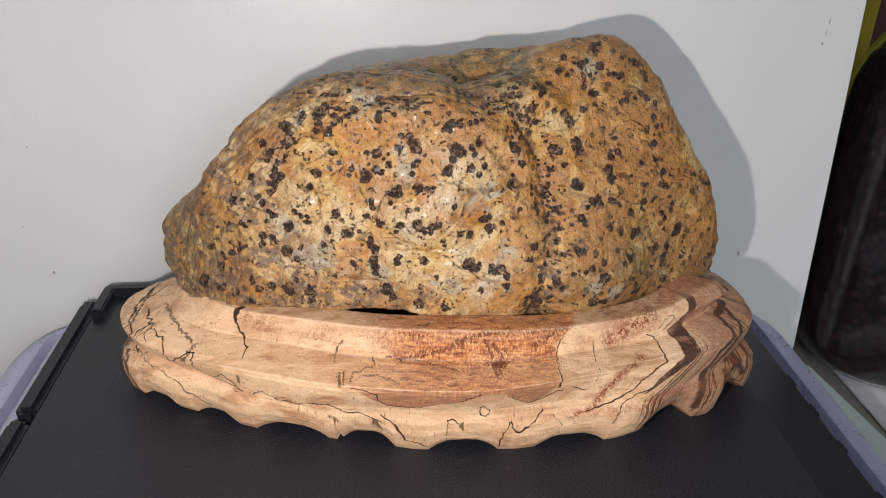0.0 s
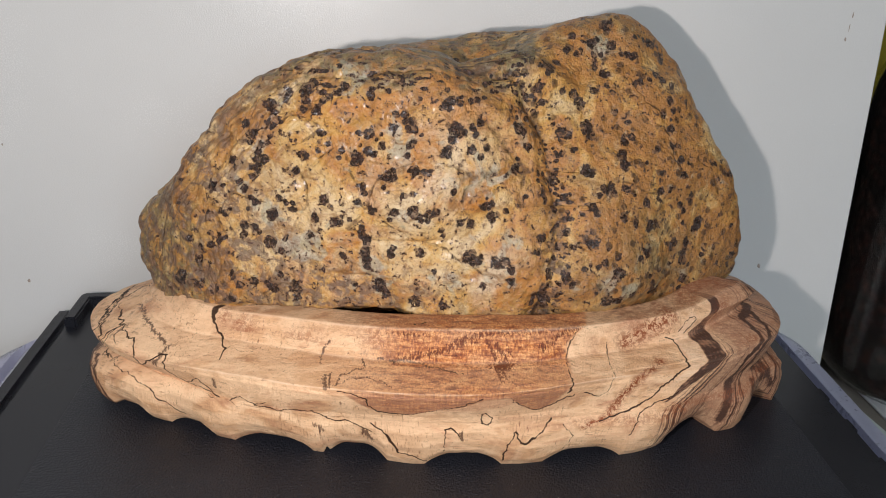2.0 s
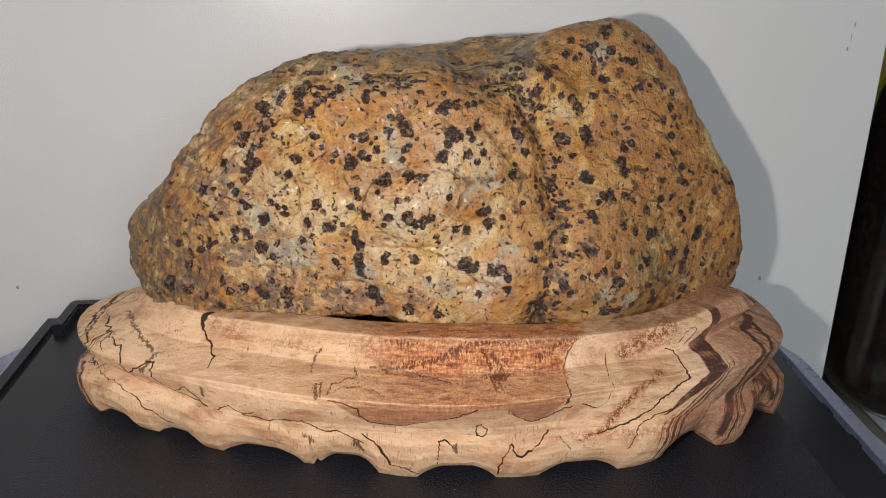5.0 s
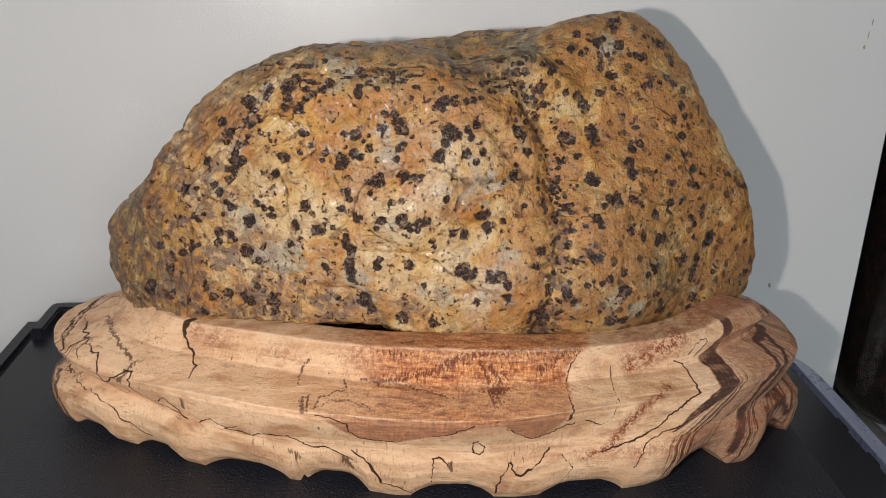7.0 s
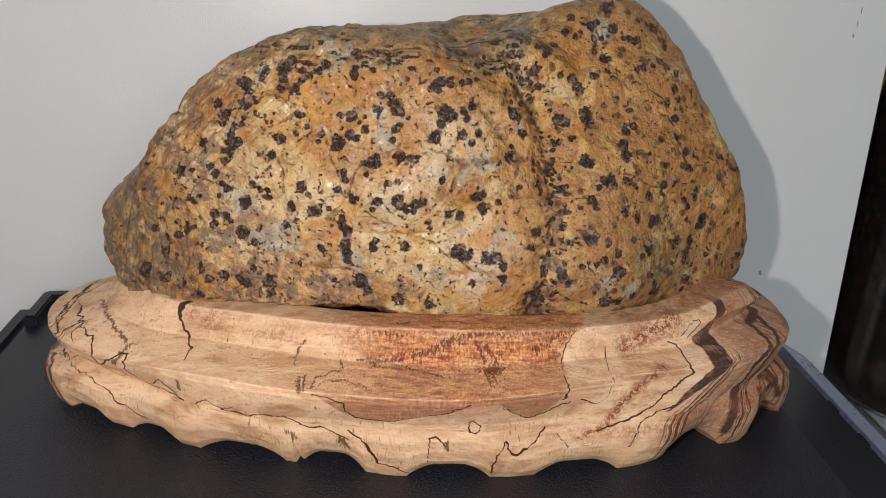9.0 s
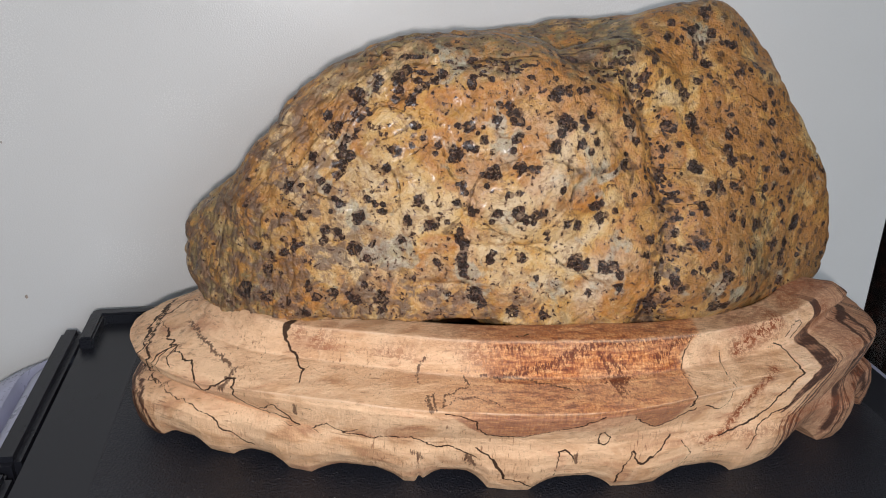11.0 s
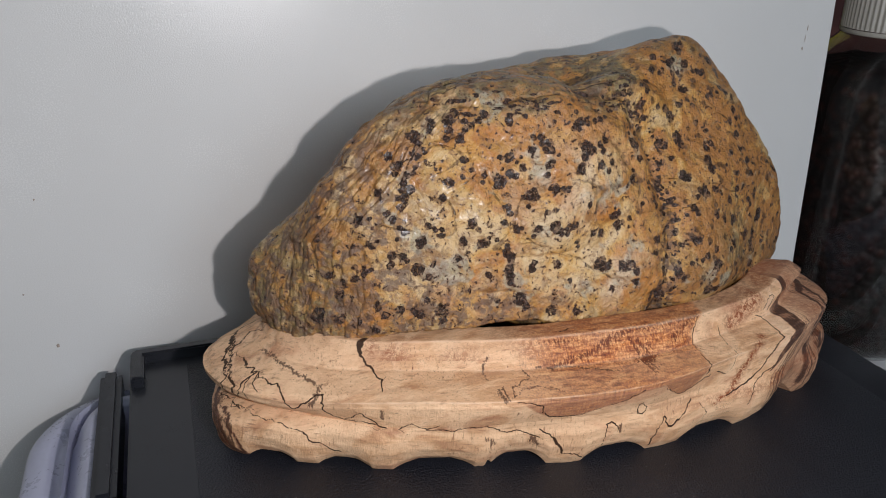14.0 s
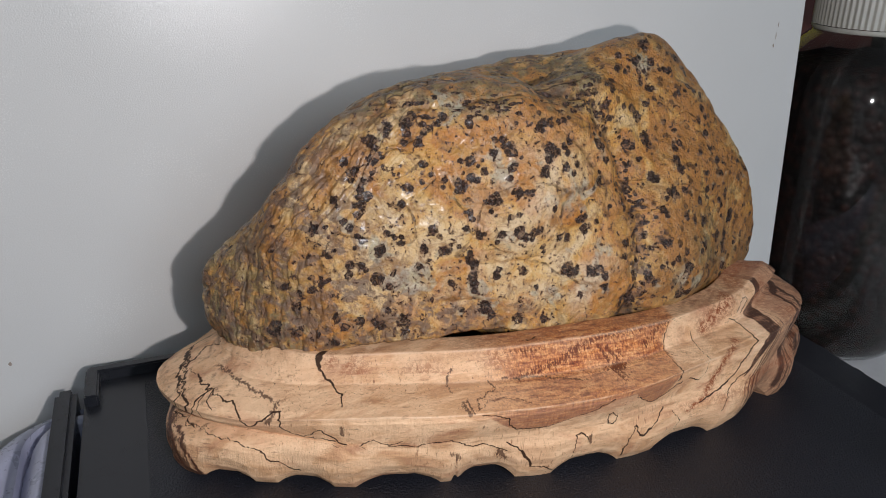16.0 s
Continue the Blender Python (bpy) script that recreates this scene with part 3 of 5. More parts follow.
STAND_LINES += [
    (0.6, [(-45.8, 34.8), (-45.4, 46.4), (-43.8, 53.2), (-42.2, 55.6), (-38.6, 46.8), (-36.6, 52.4), (-35.0, 56.8), (-32.6, 60.0)]),
    (0.5, [(-42.2, 55.6), (-38.6, 55.2), (-35.8, 56.0)]),
    (0.45, [(-32.6, 60.0), (-29.4, 52.8), (-27.0, 57.2), (-24.6, 54.0)]),
    (0.5, [(-27.0, 58.0), (-24.2, 57.2), (-23.0, 59.2), (-20.6, 56.8), (-17.4, 56.8), (-15.4, 60.8), (-14.2, 66.0), (-12.2, 64.8), (-10.2, 70.0), (-8.6, 71.2)]),
    (0.5, [(-13.0, 40.8), (-11.4, 41.2), (-10.6, 42.4), (-9.8, 44.0), (-9.0, 44.0), (-8.6, 48.4), (-7.4, 52.4), (-5.4, 54.0), (-2.6, 54.0), (2.2, 48.8), (5.0, 47.2), (7.8, 43.2)]),
    (0.7, [(-4.6, 11.6), (-3.4, 12.4), (-1.0, 11.2)]),
]
STAND_LINES += [
    (0.45, [(11.8, 43.6), (13.8, 49.6), (15.8, 54.4), (18.2, 51.2), (20.6, 47.6), (21.8, 46.4)]),
    (0.45, [(21.0, 44.8), (21.4, 34.0), (21.8, 29.2), (22.6, 20.4), (23.4, 18.4), (25.0, 14.0)]),
    (0.5, [(-8.6, 66.0), (-7.0, 69.2), (-6.0, 70.6)]),
    (0.9, [(-6.0, 70.6), (-5.2, 73.4), (-4.6, 76.4)]),
    (0.5, [(-4.6, 76.4), (-2.0, 77.2), (0.0, 80.6)]),
    (0.5, [(2.6, 78.2), (2.5, 72.0), (2.6, 67.4), (3.4, 66.4), (4.4, 69.6), (5.0, 72.2)]),
    (0.45, [(7.8, 54.0), (8.6, 52.8), (9.4, 57.6), (9.0, 63.6), (7.8, 61.6), (7.8, 54.0)]),
    (0.6, [(11.4, 79.0), (11.6, 75.2), (11.8, 72.2), (12.6, 70.4), (13.0, 67.2), (13.4, 70.4), (14.0, 72.0), (15.6, 71.6)]),
    (0.9, [(14.0, 72.0), (15.0, 71.8), (16.0, 70.8)]),
    (0.45, [(16.0, 70.8), (17.4, 67.4), (18.6, 60.4)]),
    (0.5, [(20.6, 45.5), (21.3, 43.6), (20.9, 42.0)]),
]
STAND_LINES += [
    (0.3, [(30.2, 22.0), (29.4, 32.0), (28.6, 40.4), (27.8, 47.2), (26.2, 48.8), (23.8, 46.0)]),
    (0.35, [(20.2, 66.4), (22.2, 72.8), (21.0, 78.4)]),
    (0.5, [(43.2, 23.0), (45.2, 25.4), (44.8, 29.4), (44.4, 34.2), (44.0, 38.2)]),
    (0.65, [(44.0, 38.2), (42.6, 40.8), (40.0, 44.2), (37.8, 47.2), (34.6, 53.8), (31.4, 58.6)]),
    (0.55, [(31.4, 58.6), (29.0, 62.6), (26.4, 66.2)]),
    (0.5, [(41.2, 50.6), (39.0, 53.6), (36.6, 55.4), (34.4, 59.0), (33.2, 63.2), (32.6, 67.8), (31.8, 72.2)]),
    (0.4, [(46.8, 22.0), (49.2, 18.2), (52.2, 16.8), (52.6, 18.6), (50.6, 20.6), (48.6, 23.0)]),
]
# dotted traces of brown rot
TRACES = [
    (3.2, [(-74.2, 64.0), (-72.6, 66.8), (-70.6, 70.8), (-68.2, 73.6), (-66.6, 75.2), (-65.0, 77.2), (-65.0, 80.8)]),
    (1.6, [(-68.2, 69.2), (-65.0, 70.4), (-65.4, 74.0)]),
    (1.0, [(-68.6, 26.0), (-63.8, 26.0), (-57.8, 27.6), (-53.4, 29.2), (-50.6, 30.4), (-48.2, 32.4), (-46.6, 35.2)]),
    (1.3, [(-47.4, 32.4), (-47.0, 36.4), (-47.8, 41.2)]),
    (0.7, [(-16.6, 21.2), (-17.4, 23.6), (-17.4, 26.8), (-17.0, 30.0)]),
    (0.6, [(-10.6, 26.0), (-9.8, 29.2), (-11.0, 30.4), (-11.8, 32.0), (-13.0, 32.0), (-13.0, 34.8), (-13.4, 38.0)]),
    (0.35, [(-13.4, 37.6), (-11.8, 34.0), (-9.8, 32.8), (-7.0, 33.6), (-5.0, 35.6)]),
    (1.3, [(-15.4, 33.6), (-14.6, 39.2)]),
]
TRACES += [
    (0.6, [(-14.6, 32.4), (-14.2, 38.8)]),
    (0.9, [(-34.6, 44.8), (-34.6, 50.0)]),
    (1.5, [(-17.0, 68.4), (-16.2, 71.2)]),
    (2.0, [(-9.6, 71.6), (-8.6, 75.0)]),
    (1.1, [(5.0, 70.0), (5.4, 73.0)]),
    (0.7, [(-8.2, 25.6), (-3.0, 26.4), (1.0, 27.6), (5.0, 30.4)]),
]
# dark streaks of the right end, its step's painted shade, and the charred left foot: half width, strength, points
ZONES = [
    (1.2, 1.0, [(-78.0, 64.0), (-73.0, 67.0), (-68.8, 70.4), (-67.6, 73.8), (-66.4, 77.4), (-64.4, 80.8), (-62.6, 82.4)]),
    (1.0, 0.9, [(-69.4, 65.4), (-66.4, 66.0), (-65.8, 70.8), (-64.0, 73.6), (-63.4, 77.0), (-63.0, 81.0)]),
    (2.6, 0.62, [(-74.0, 66.0), (-71.0, 72.0), (-68.0, 78.0), (-65.5, 82.0)]),
    (1.2, 1.25, [(69.6, 28.8), (69.0, 31.0), (67.2, 33.0), (66.8, 35.0), (65.8, 38.0), (63.8, 41.2), (61.8, 45.0), (60.0, 47.4), (58.6, 50.8), (56.4, 55.0)]),
    (2.4, 0.95, [(56.0, 56.0), (54.8, 58.2), (54.4, 64.2), (53.6, 70.8), (53.4, 76.5)]),
    (1.1, 1.2, [(75.5, 29.0), (74.0, 31.2), (71.8, 33.8), (70.2, 37.0), (68.8, 38.6), (65.4, 43.4), (63.6, 48.4), (60.8, 55.0)]),
    (2.2, 0.85, [(71.0, 56.0), (70.6, 63.0), (70.8, 72.0), (74.0, 76.8)]),
    (1.2, 0.85, [(79.0, 60.0), (78.0, 63.6), (75.0, 70.4), (74.2, 77.4)]),
    # shade behind the step of the rim, drawn as a dark streak
    (1.8, 1.3, [(80.6, 12.0), (80.2, 18.0), (79.6, 24.0), (78.5, 27.5), (74.0, 28.4), (69.6, 28.8)]),
    (1.6, 0.9, [(63.0, 66.0), (62.0, 72.0), (61.5, 78.0)]),
    (2.4, 0.7, [(66.0, 58.0), (68.5, 64.0), (69.0, 72.0)]),
]
# dark red veins about the knot in the front: width, strength, points
KNOT_VEINS = [
    (0.9, 0.62, [(-5.2, 25.8), (1.0, 22.0), (4.4, 19.6), (7.6, 16.2), (9.0, 14.0), (11.8, 13.2)]),
    (1.3, 0.66, [(4.4, 18.6), (7.6, 16.4), (9.6, 13.8), (13.6, 13.2), (19.6, 12.6), (24.0, 11.8)]),
    (0.55, 0.8, [(9.2, 18.0), (9.8, 21.0), (10.4, 24.2)]),
    (0.55, 0.8, [(10.6, 18.8), (11.2, 21.5), (11.8, 24.2)]),
    (0.4, 0.65, [(12.0, 19.4), (12.8, 23.6)]),
    (0.9, 0.66, [(18.0, 21.5), (19.2, 19.6), (21.8, 15.0), (24.6, 12.8), (27.4, 11.8)]),
]
# the broad chocolate-brown ring of that end: hundredths down the profile, and its two edges in degrees
RING_DOWN = [8, 14, 18, 21, 24, 27, 30, 34, 39, 43, 45, 48, 51, 56]
RING_INNER = [53.2, 52.8, 52.9, 52.0, 48.6, 49.0, 49.3, 48.8, 48.7, 48.7, 48.0, 48.0, 48.6, 48.9]
RING_OUTER = [55.2, 56.4, 56.8, 56.2, 55.4, 55.0, 54.4, 53.4, 53.7, 53.9, 52.8, 51.0, 50.3, 49.7]


def mark_path(field, p, path, width, strength):
    """Raises a field to 'strength' along a broken line drawn on the stand, falling off over 'width' millimetres."""
    phi, v = np.array(path, float).T
    steps = np.linspace(0, len(path) - 1, 24 * (len(path) - 1) + 1)
    phi, v = np.interp(steps, range(len(path)), phi), np.interp(steps, range(len(path)), v)
    at = np.stack([phi * 0.0034, v * 0.0015, 0 * v], -1)
    way = stand_surface(phi + 0.22 * value_noise(at, 260) + 0.16 * value_noise(at, 700), (v + 0.5 * value_noise(at + 1, 260) + 0.35 * value_noise(at + 1, 700)) / 100)
    lo, hi = way.min(0) - width / 1000, way.max(0) + width / 1000
    box = ((p > lo) & (p < hi)).all(-1)
    q = p[box]
    far = np.full(len(q), 1e9)
    for a in way:
        far = np.minimum(far, ((q - a) ** 2).sum(-1))
    field[box] = np.maximum(field[box], strength * np.clip(1 - np.sqrt(far) * 1000 / width, 0, 1))


def wooden_stand():
    phi, v = np.meshgrid(dense(-122, 122, 1750, 170), np.concatenate([np.linspace(0, 0.06, 30, endpoint=False), np.linspace(0.06, 0.84, 320), np.linspace(0.86, 1, 12)]))
    p = stand_surface(phi, v)
    smooth = p.copy()
    # uneven knife work
    rough = 0.00045 * value_noise(p, 90) + 0.00025 * value_noise(p, 260)
    chip = 0.0012 * np.clip(value_noise(p, 45) - 0.45, 0, 1)
    p[..., :2] += ((p[..., :2] - (SX, SY)) / np.linalg.norm(p[..., :2] - (SX, SY), axis=-1, keepdims=True)) * (rough - chip)[..., None]
    p[..., 2] += 0.6 * rough * (v < 0.75)
    turn = (phi + 180) % 360 - 180
    down = v * 100
    scale = 0.45  # one step down the profile, against one degree round it, in length
    web = np.abs(value_noise(p * (1, 1, 1.4) + 6, 62) + 0.35 * value_noise(p + 2, 190))
    line, trace, zone = np.zeros_like(v), np.zeros_like(v), np.zeros_like(v)
    for width, path in STAND_LINES:
        mark_path(line, smooth, path, max(width, 0.40) * 1.75, 1.0)
    line = np.maximum(line, 0.80 * np.clip(1 - web / 0.055, 0, 1) * np.clip(value_noise(p + 11, 24) * 3 - 1.0, 0, 1) * (turn < 40))
    for width, path in TRACES:
        mark_path(trace, smooth, path, width * 2.2, 1.0)
    for width, strength, path in ZONES:
        mark_path(zone, smooth, path, width * 1.7, strength)
    # growth bands run in zigzag over the tiers
    zig = np.interp(down, [8, 12, 14.8, 18, 20, 23, 27, 33, 38, 42, 45, 50.6, 55, 60, 66, 75], [5.5, 6.5, 7, 5, 2.4, 1, 0.3, 0.3, 0, -2.2, -4.2, -7.8, -10, -12.5, -14, -15])
    clean_ring = turn - zig * np.interp(turn, [45, 60, 90], [1.0, 0.92, 0.7])
    ring = clean_ring + 0.35 * value_noise(p, 60) + 0.22 * value_noise(p, 200) + 0.12 * value_noise(p, 600)
    at_right = np.clip((135 - turn) / 25, 0, 1)
    chocolate = np.clip((ring - np.interp(down, RING_DOWN, RING_INNER)) / 0.3 + 0.3, 0, 1) * np.clip((np.interp(down, RING_DOWN, RING_OUTER) - ring) / 0.3 + 0.3, 0, 1) * (down > 8) * (down < 56)
    chocolate = chocolate * (0.98 + 0.09 * np.sin(ring * 6.5 + 2 * value_noise(p, 60)) + 0.25 * value_noise(p, 150)) * np.clip((down - 4) / 12, 0.5, 1)
    fine = (0.5 + 0.5 * np.sin(ring * 4.2 + 2 * value_noise(p, 40))) ** 3
    hair = (0.5 + 0.5 * np.sin(ring * 12 + 3 * value_noise(p, 70))) ** 2
    patchy = np.clip(0.6 + 1.2 * value_noise(np.stack([ring * 0.006, 0 * ring, p[..., 2] * 0.5], -1), 60), 0.1, 1.2)
    close = np.interp(ring, [50, 53.5, 56, 60, 64, 68, 80], [0, 1, 1, 0.55, 0.6, 0.95, 0.9])
    band = (0.85 * fine + 0.85 * hair) * patchy * close
    band = np.maximum(band, 0.42 * hair * np.clip((ring - 38) / 3, 0, 1) * np.clip((44 - ring) / 1.5, 0, 1))
    band = np.maximum(band, 0.95 * chocolate)
    band = np.maximum(band, zone * (1.6 + 0.30 * np.sin(ring * 9 + 3 * value_noise(p, 90)) + 0.5 * value_noise(p, 300))) * at_right
    brown = np.clip((ring - 53) / 5, 0, 1) * at_right * (0.95 + 0.35 * value_noise(p, 30))
    brown = np.maximum(brown, 0.9 * chocolate * (ring < 60))
    cream = np.clip((ring - 44.6) / 0.7, 0, 1) * np.clip((np.interp(down, RING_DOWN, RING_INNER) - ring) / 0.5, 0, 1) * np.clip((down - 22) / 3, 0, 1) * np.clip((50 - down) / 6, 0, 1)
    cream = np.maximum(cream, np.clip(1.6 - near_line(turn, down * scale, [(47.6, 22.4 * scale), (50, 19.6 * scale), (51.8, 17.8 * scale)]) / 0.9, 0, 1))
    # the same rings, faint, at the left end
    band = np.maximum(band, 0.30 * (0.5 + 0.5 * np.sin(turn * 1.9 + 4 * value_noise(p, 35))) * np.clip((-48 - turn) / 14, 0, 1))
    # reddish heart of the front
    low = np.interp(turn, [-16.2, -12.2, -8.6, -6.2, -2.6, 1.8, 5.0, 8.2, 11.8, 13.8, 15.8, 18.6, 21.4, 27.8], [29.6, 42.0, 50.4, 53.2, 53.6, 48.8, 47.2, 43.6, 43.6, 49.6, 54.4, 51.2, 46.8, 43.6])
    side = np.interp(down, [8, 12.6, 17.4, 20, 27, 33, 37, 42, 55], [29, 26.6, 23.6, 22.3, 22.3, 21.8, 20.6, 20.9, 17])
    red = np.clip((low - down) / 1.2 + 0.5, 0, 1) * np.clip((side - turn) / 0.7 + 0.5, 0, 1) * np.clip((turn + 15) / 9 + 0.5 * value_noise(p, 50), 0, 1)
    cove = np.exp(-((down - 19) / 6.5) ** 2) * np.clip((turn + 16) / 18, 0, 1)
    red = red * np.clip(0.64 + 0.80 * cove + 0.6 * np.exp(-((down - 47) / 6) ** 2) + 0.25 * value_noise(p, 70), 0, 1)
    brown = np.maximum(brown, 0.62 * np.clip(red * 2, 0, 1) * np.clip((down - 40) / 4, 0, 1) + 0.5 * np.clip(red, 0, 1) * (down > 28.5))
    rim = np.clip((13.5 - down) / 1.2, 0, 1) * np.clip((turn + 30) / 20, 0, 1)
    whorl = np.hypot((turn + 2) / 8.5, (down - 34) / 4.2) + 0.12 * value_noise(p, 60)
    band = np.maximum(band, 0.42 * (0.5 + 0.5 * np.sin(whorl * 19 + 2 * value_noise(p, 120))) * np.clip(1.6 - whorl, 0, 1) * np.clip(red * 2, 0, 1))
    # grain arcs on the flat of the rim
    band = np.maximum(band, 0.40 * (0.5 + 0.5 * np.sin(turn * 1.3 + down * 3.0 + 3 * value_noise(p, 45))) * np.clip((13 - down) / 1.5, 0, 1) * np.clip((turn + 18) / 10, 0, 1))
    knot = 1.05 * np.exp(-(((turn - 11.2) / 2.1) ** 2 + ((down - 27.4) / 2.2) ** 2)) + 0.7 * np.exp(-(((turn - 10.8) / 1.2) ** 2 + ((down - 31.5) / 2.4) ** 2))
    for width, strength, path in KNOT_VEINS:
        knot = np.maximum(knot, strength * np.clip(1.3 - near_line(turn, down * scale, [(a, b * scale) for a, b in path]) / width, 0, 1))
    knot = np.maximum(knot, 0.62 * np.exp(-((down - 15.6) / 1.5) ** 2) * np.exp(-((turn + 3.5) / 4) ** 2))
    knot = knot * np.clip((down - 12.6) / 0.8, 0, 1)
    ticked = np.exp(-((down - 32.6) / 1.9) ** 2) * np.clip((turn + 14) / 3, 0, 1) * np.clip((8 - turn) / 3, 0, 1)
    trace = np.maximum(trace, 0.40 * ticked * np.clip(0.8 + value_noise(p, 90), 0, 1))
    rusty = np.clip(1.2 - near_line(turn, down * scale, [(34, 22.5 * scale), (40, 17.5 * scale), (46, 14 * scale)]) / 2.6, 0, 1)
    rusty = np.maximum(rusty, np.clip(1.2 - near_line(turn, down * scale, [(39.3, 33.3 * scale), (34.6, 39.6 * scale), (30.4, 49.7 * scale), (27.8, 62.9 * scale), (24, 69 * scale)]) / 1.3, 0, 1))
    rusty = np.maximum(rusty, 0.45 * np.clip((low - down) / 2, 0, 1) * np.clip((turn + 12) / 5, 0, 1) * np.clip((side - turn) / 2, 0, 1) * (down < 28))
    rusty = np.maximum(rusty, 0.6 * np.clip(value_noise(p, 55) * 2.2 - 0.3, 0, 1) * (down < 22) * (turn > -40))
    rusty = np.maximum(rusty, 0.55 * np.exp(-((down - 66) / 4) ** 2) * np.clip((turn - 18) / 6, 0, 1))
    rusty = np.maximum(rusty, 0.75 * np.exp(-((ring - 58.5) / 3.5) ** 2 - ((down - 20) / 5) ** 2))
    rusty = np.maximum(rusty, 0.7 * np.exp(-((turn - 63) / 3) ** 2 - ((down - 36) / 3) ** 2))
    rusty = np.maximum(rusty, 0.8 * np.exp(-((turn - 42) / 5) ** 2 - ((down - 64) / 7) ** 2))
    rusty = np.maximum(rusty, 0.7 * np.exp(-((turn + 38.8) / 1.6) ** 2) * np.exp(-((down - 16) / 5) ** 2))
    rusty = np.maximum(rusty, 0.8 * np.clip((-62 - turn) / 8, 0, 1) * np.exp(-((down - 76) / 7) ** 2))
    # bright highlights along three ridges, put into the colour
    cream_highlight = np.zeros_like(v)
    for edge, amount in ((100 * 3.1 / 23, 0.8), (100 * 6 / 23, 0.45), (100 * 9.1 / 23, 1.0)):
        cream_highlight = np.maximum(cream_highlight, amount * np.exp(-((down - edge) / 0.55) ** 2) * np.clip(0.75 + 0.6 * value_noise(p, 80), 0, 1) * np.clip((turn + 50) / 20, 0, 1) * np.clip((40 - turn) / 14, 0.12, 1))
    cream_highlight = np.maximum(cream_highlight, 0.8 * cream)
    stand = tagged(new("wooden_stand"), "hand-carved spalted tan wooden stand with scalloped feet, on the lid", "display stand")
    marks = dict(cream_highlight=cream_highlight, line=line, trace=trace, skirt=np.clip((down - 61) / 3, 0, 1), band=band, red=red, knot=knot, rusty=rusty, rim=rim, brown=np.clip(brown, 0, 1))
    cuts = [0, int((v[:, 0] < 0.262).sum()), int((v[:, 0] < 0.615).sum()), len(v)]
    for name, label, lo, hi in (("rim", "coved upper rim that holds the stone", cuts[0], cuts[1]), ("moulding", "projecting middle tier with a sharp nose", cuts[1], cuts[2]), ("scalloped_skirt", "scalloped skirt cut into small feet", cuts[2], cuts[3])):
        rows = slice(lo, min(hi + 1, len(v)))
        tier = grid_mesh(name, p[rows], True, {key: value[rows] for key, value in marks.items()}, WOOD)
        tier.parent = stand
        tagged(tier, label)
    return stand


wooden_stand()


# ---- the speckled stone ----
STONE_AT, STONE_HALF = np.array([0.005, 0.468, 0.125]), np.array([0.172, 0.072, 0.082])
SWELL = [-0.074, 0.020, -0.291, 0.030, -0.152, -0.012, -0.237, 0.221, 0.026, 0.025, 0.228, 0.138, 0.062, -0.097, -0.045, -0.134, -0.075, -0.023, -0.189, -0.142, -0.112, 0.109, -0.130, 0.022, 0.041, 0.005, -0.108, -0.053, 0.108, -0.138, -0.043, -0.022, -0.024, 0.042, -0.300, -0.061, -0.077, -0.092, -0.031, 0.023, -0.152, -0.054, 0.183, -0.081, 0.041, 0.070, -0.042, 0.105, -0.185, -0.059, -0.028, -0.038, -0.090, -0.003, -0.017, -0.239, -0.039, -0.103, 0.063, -0.022, -0.193, 0.013, 0.013, -0.035, -0.052, 0.111, -0.064, -0.006, 0.268, -0.073, -0.001, -0.076, -0.016, 0.021, 0.064, -0.017, 0.068, -0.006, 0.123, 0.291, -0.028, 0.027, 0.177, -0.011, 0.166, 0.007, 0.149, 0.013, 0.055, -0.052, 0.070, 0.014, 0.035, -0.012, 0.036, 0.094]
# the crest with its knob, and the left slope: place in millimetres and amount
CREST = [(30, 470, 195, -0.214), (50, 465, 193, 0.100), (68, 470, 197, -0.006), (85, 474, 203, 0.153), (103, 474, 206, 0.101), (120, 472, 196, -0.096), (136, 470, 182, 0.011), (150, 468, 166, -0.005), (160, 466, 145, 0.008), (166, 462, 118, 0.041), (90, 450, 196, -0.209), (110, 455, 188, 0.047), (60, 448, 186, 0.191), (-100, 465, 165, -0.021), (-125, 462, 148, 0.043), (-148, 456, 125, 0.019), (-157, 450, 100, 0.051), (-75, 468, 182, 0.085), (95, 490, 205, 0.071), (112, 492, 200, 0.034), (80, 490, 200, -0.035), (128, 490, 188, 0.079)]
# black spots by where they show on the front: x, z and radius in millimetres
SPOTS = [(-65, 179, 2.5), (-64, 176, 2.4), (-65, 173, 1.6), (-73, 170, 2.5), (-71, 167, 1.4), (-73, 161, 2.2), (-70, 164, 1.9), (-68, 163, 1.1), (-84, 156, 1.9), (-81, 157, 1.6), (-85, 152, 1.4), (-73, 155, 1.4), (-79, 151, 1.9), (-81, 148, 2.7), (-78, 145, 2.7), (-81, 144, 2.5), (-84, 141, 1.6), (-80, 140, 2.5), (-82, 136, 2.2), (-94, 143, 1.7), (-93, 141, 1.1), (-56, 147, 2.4), (-61, 140, 2.1), (-55, 178, 3.0), (-55, 174, 2.4), (-54, 180, 1.6), (-57, 169, 1.6), (-52, 182, 1.9), (-49, 169, 2.4), (-47, 177, 1.6)]
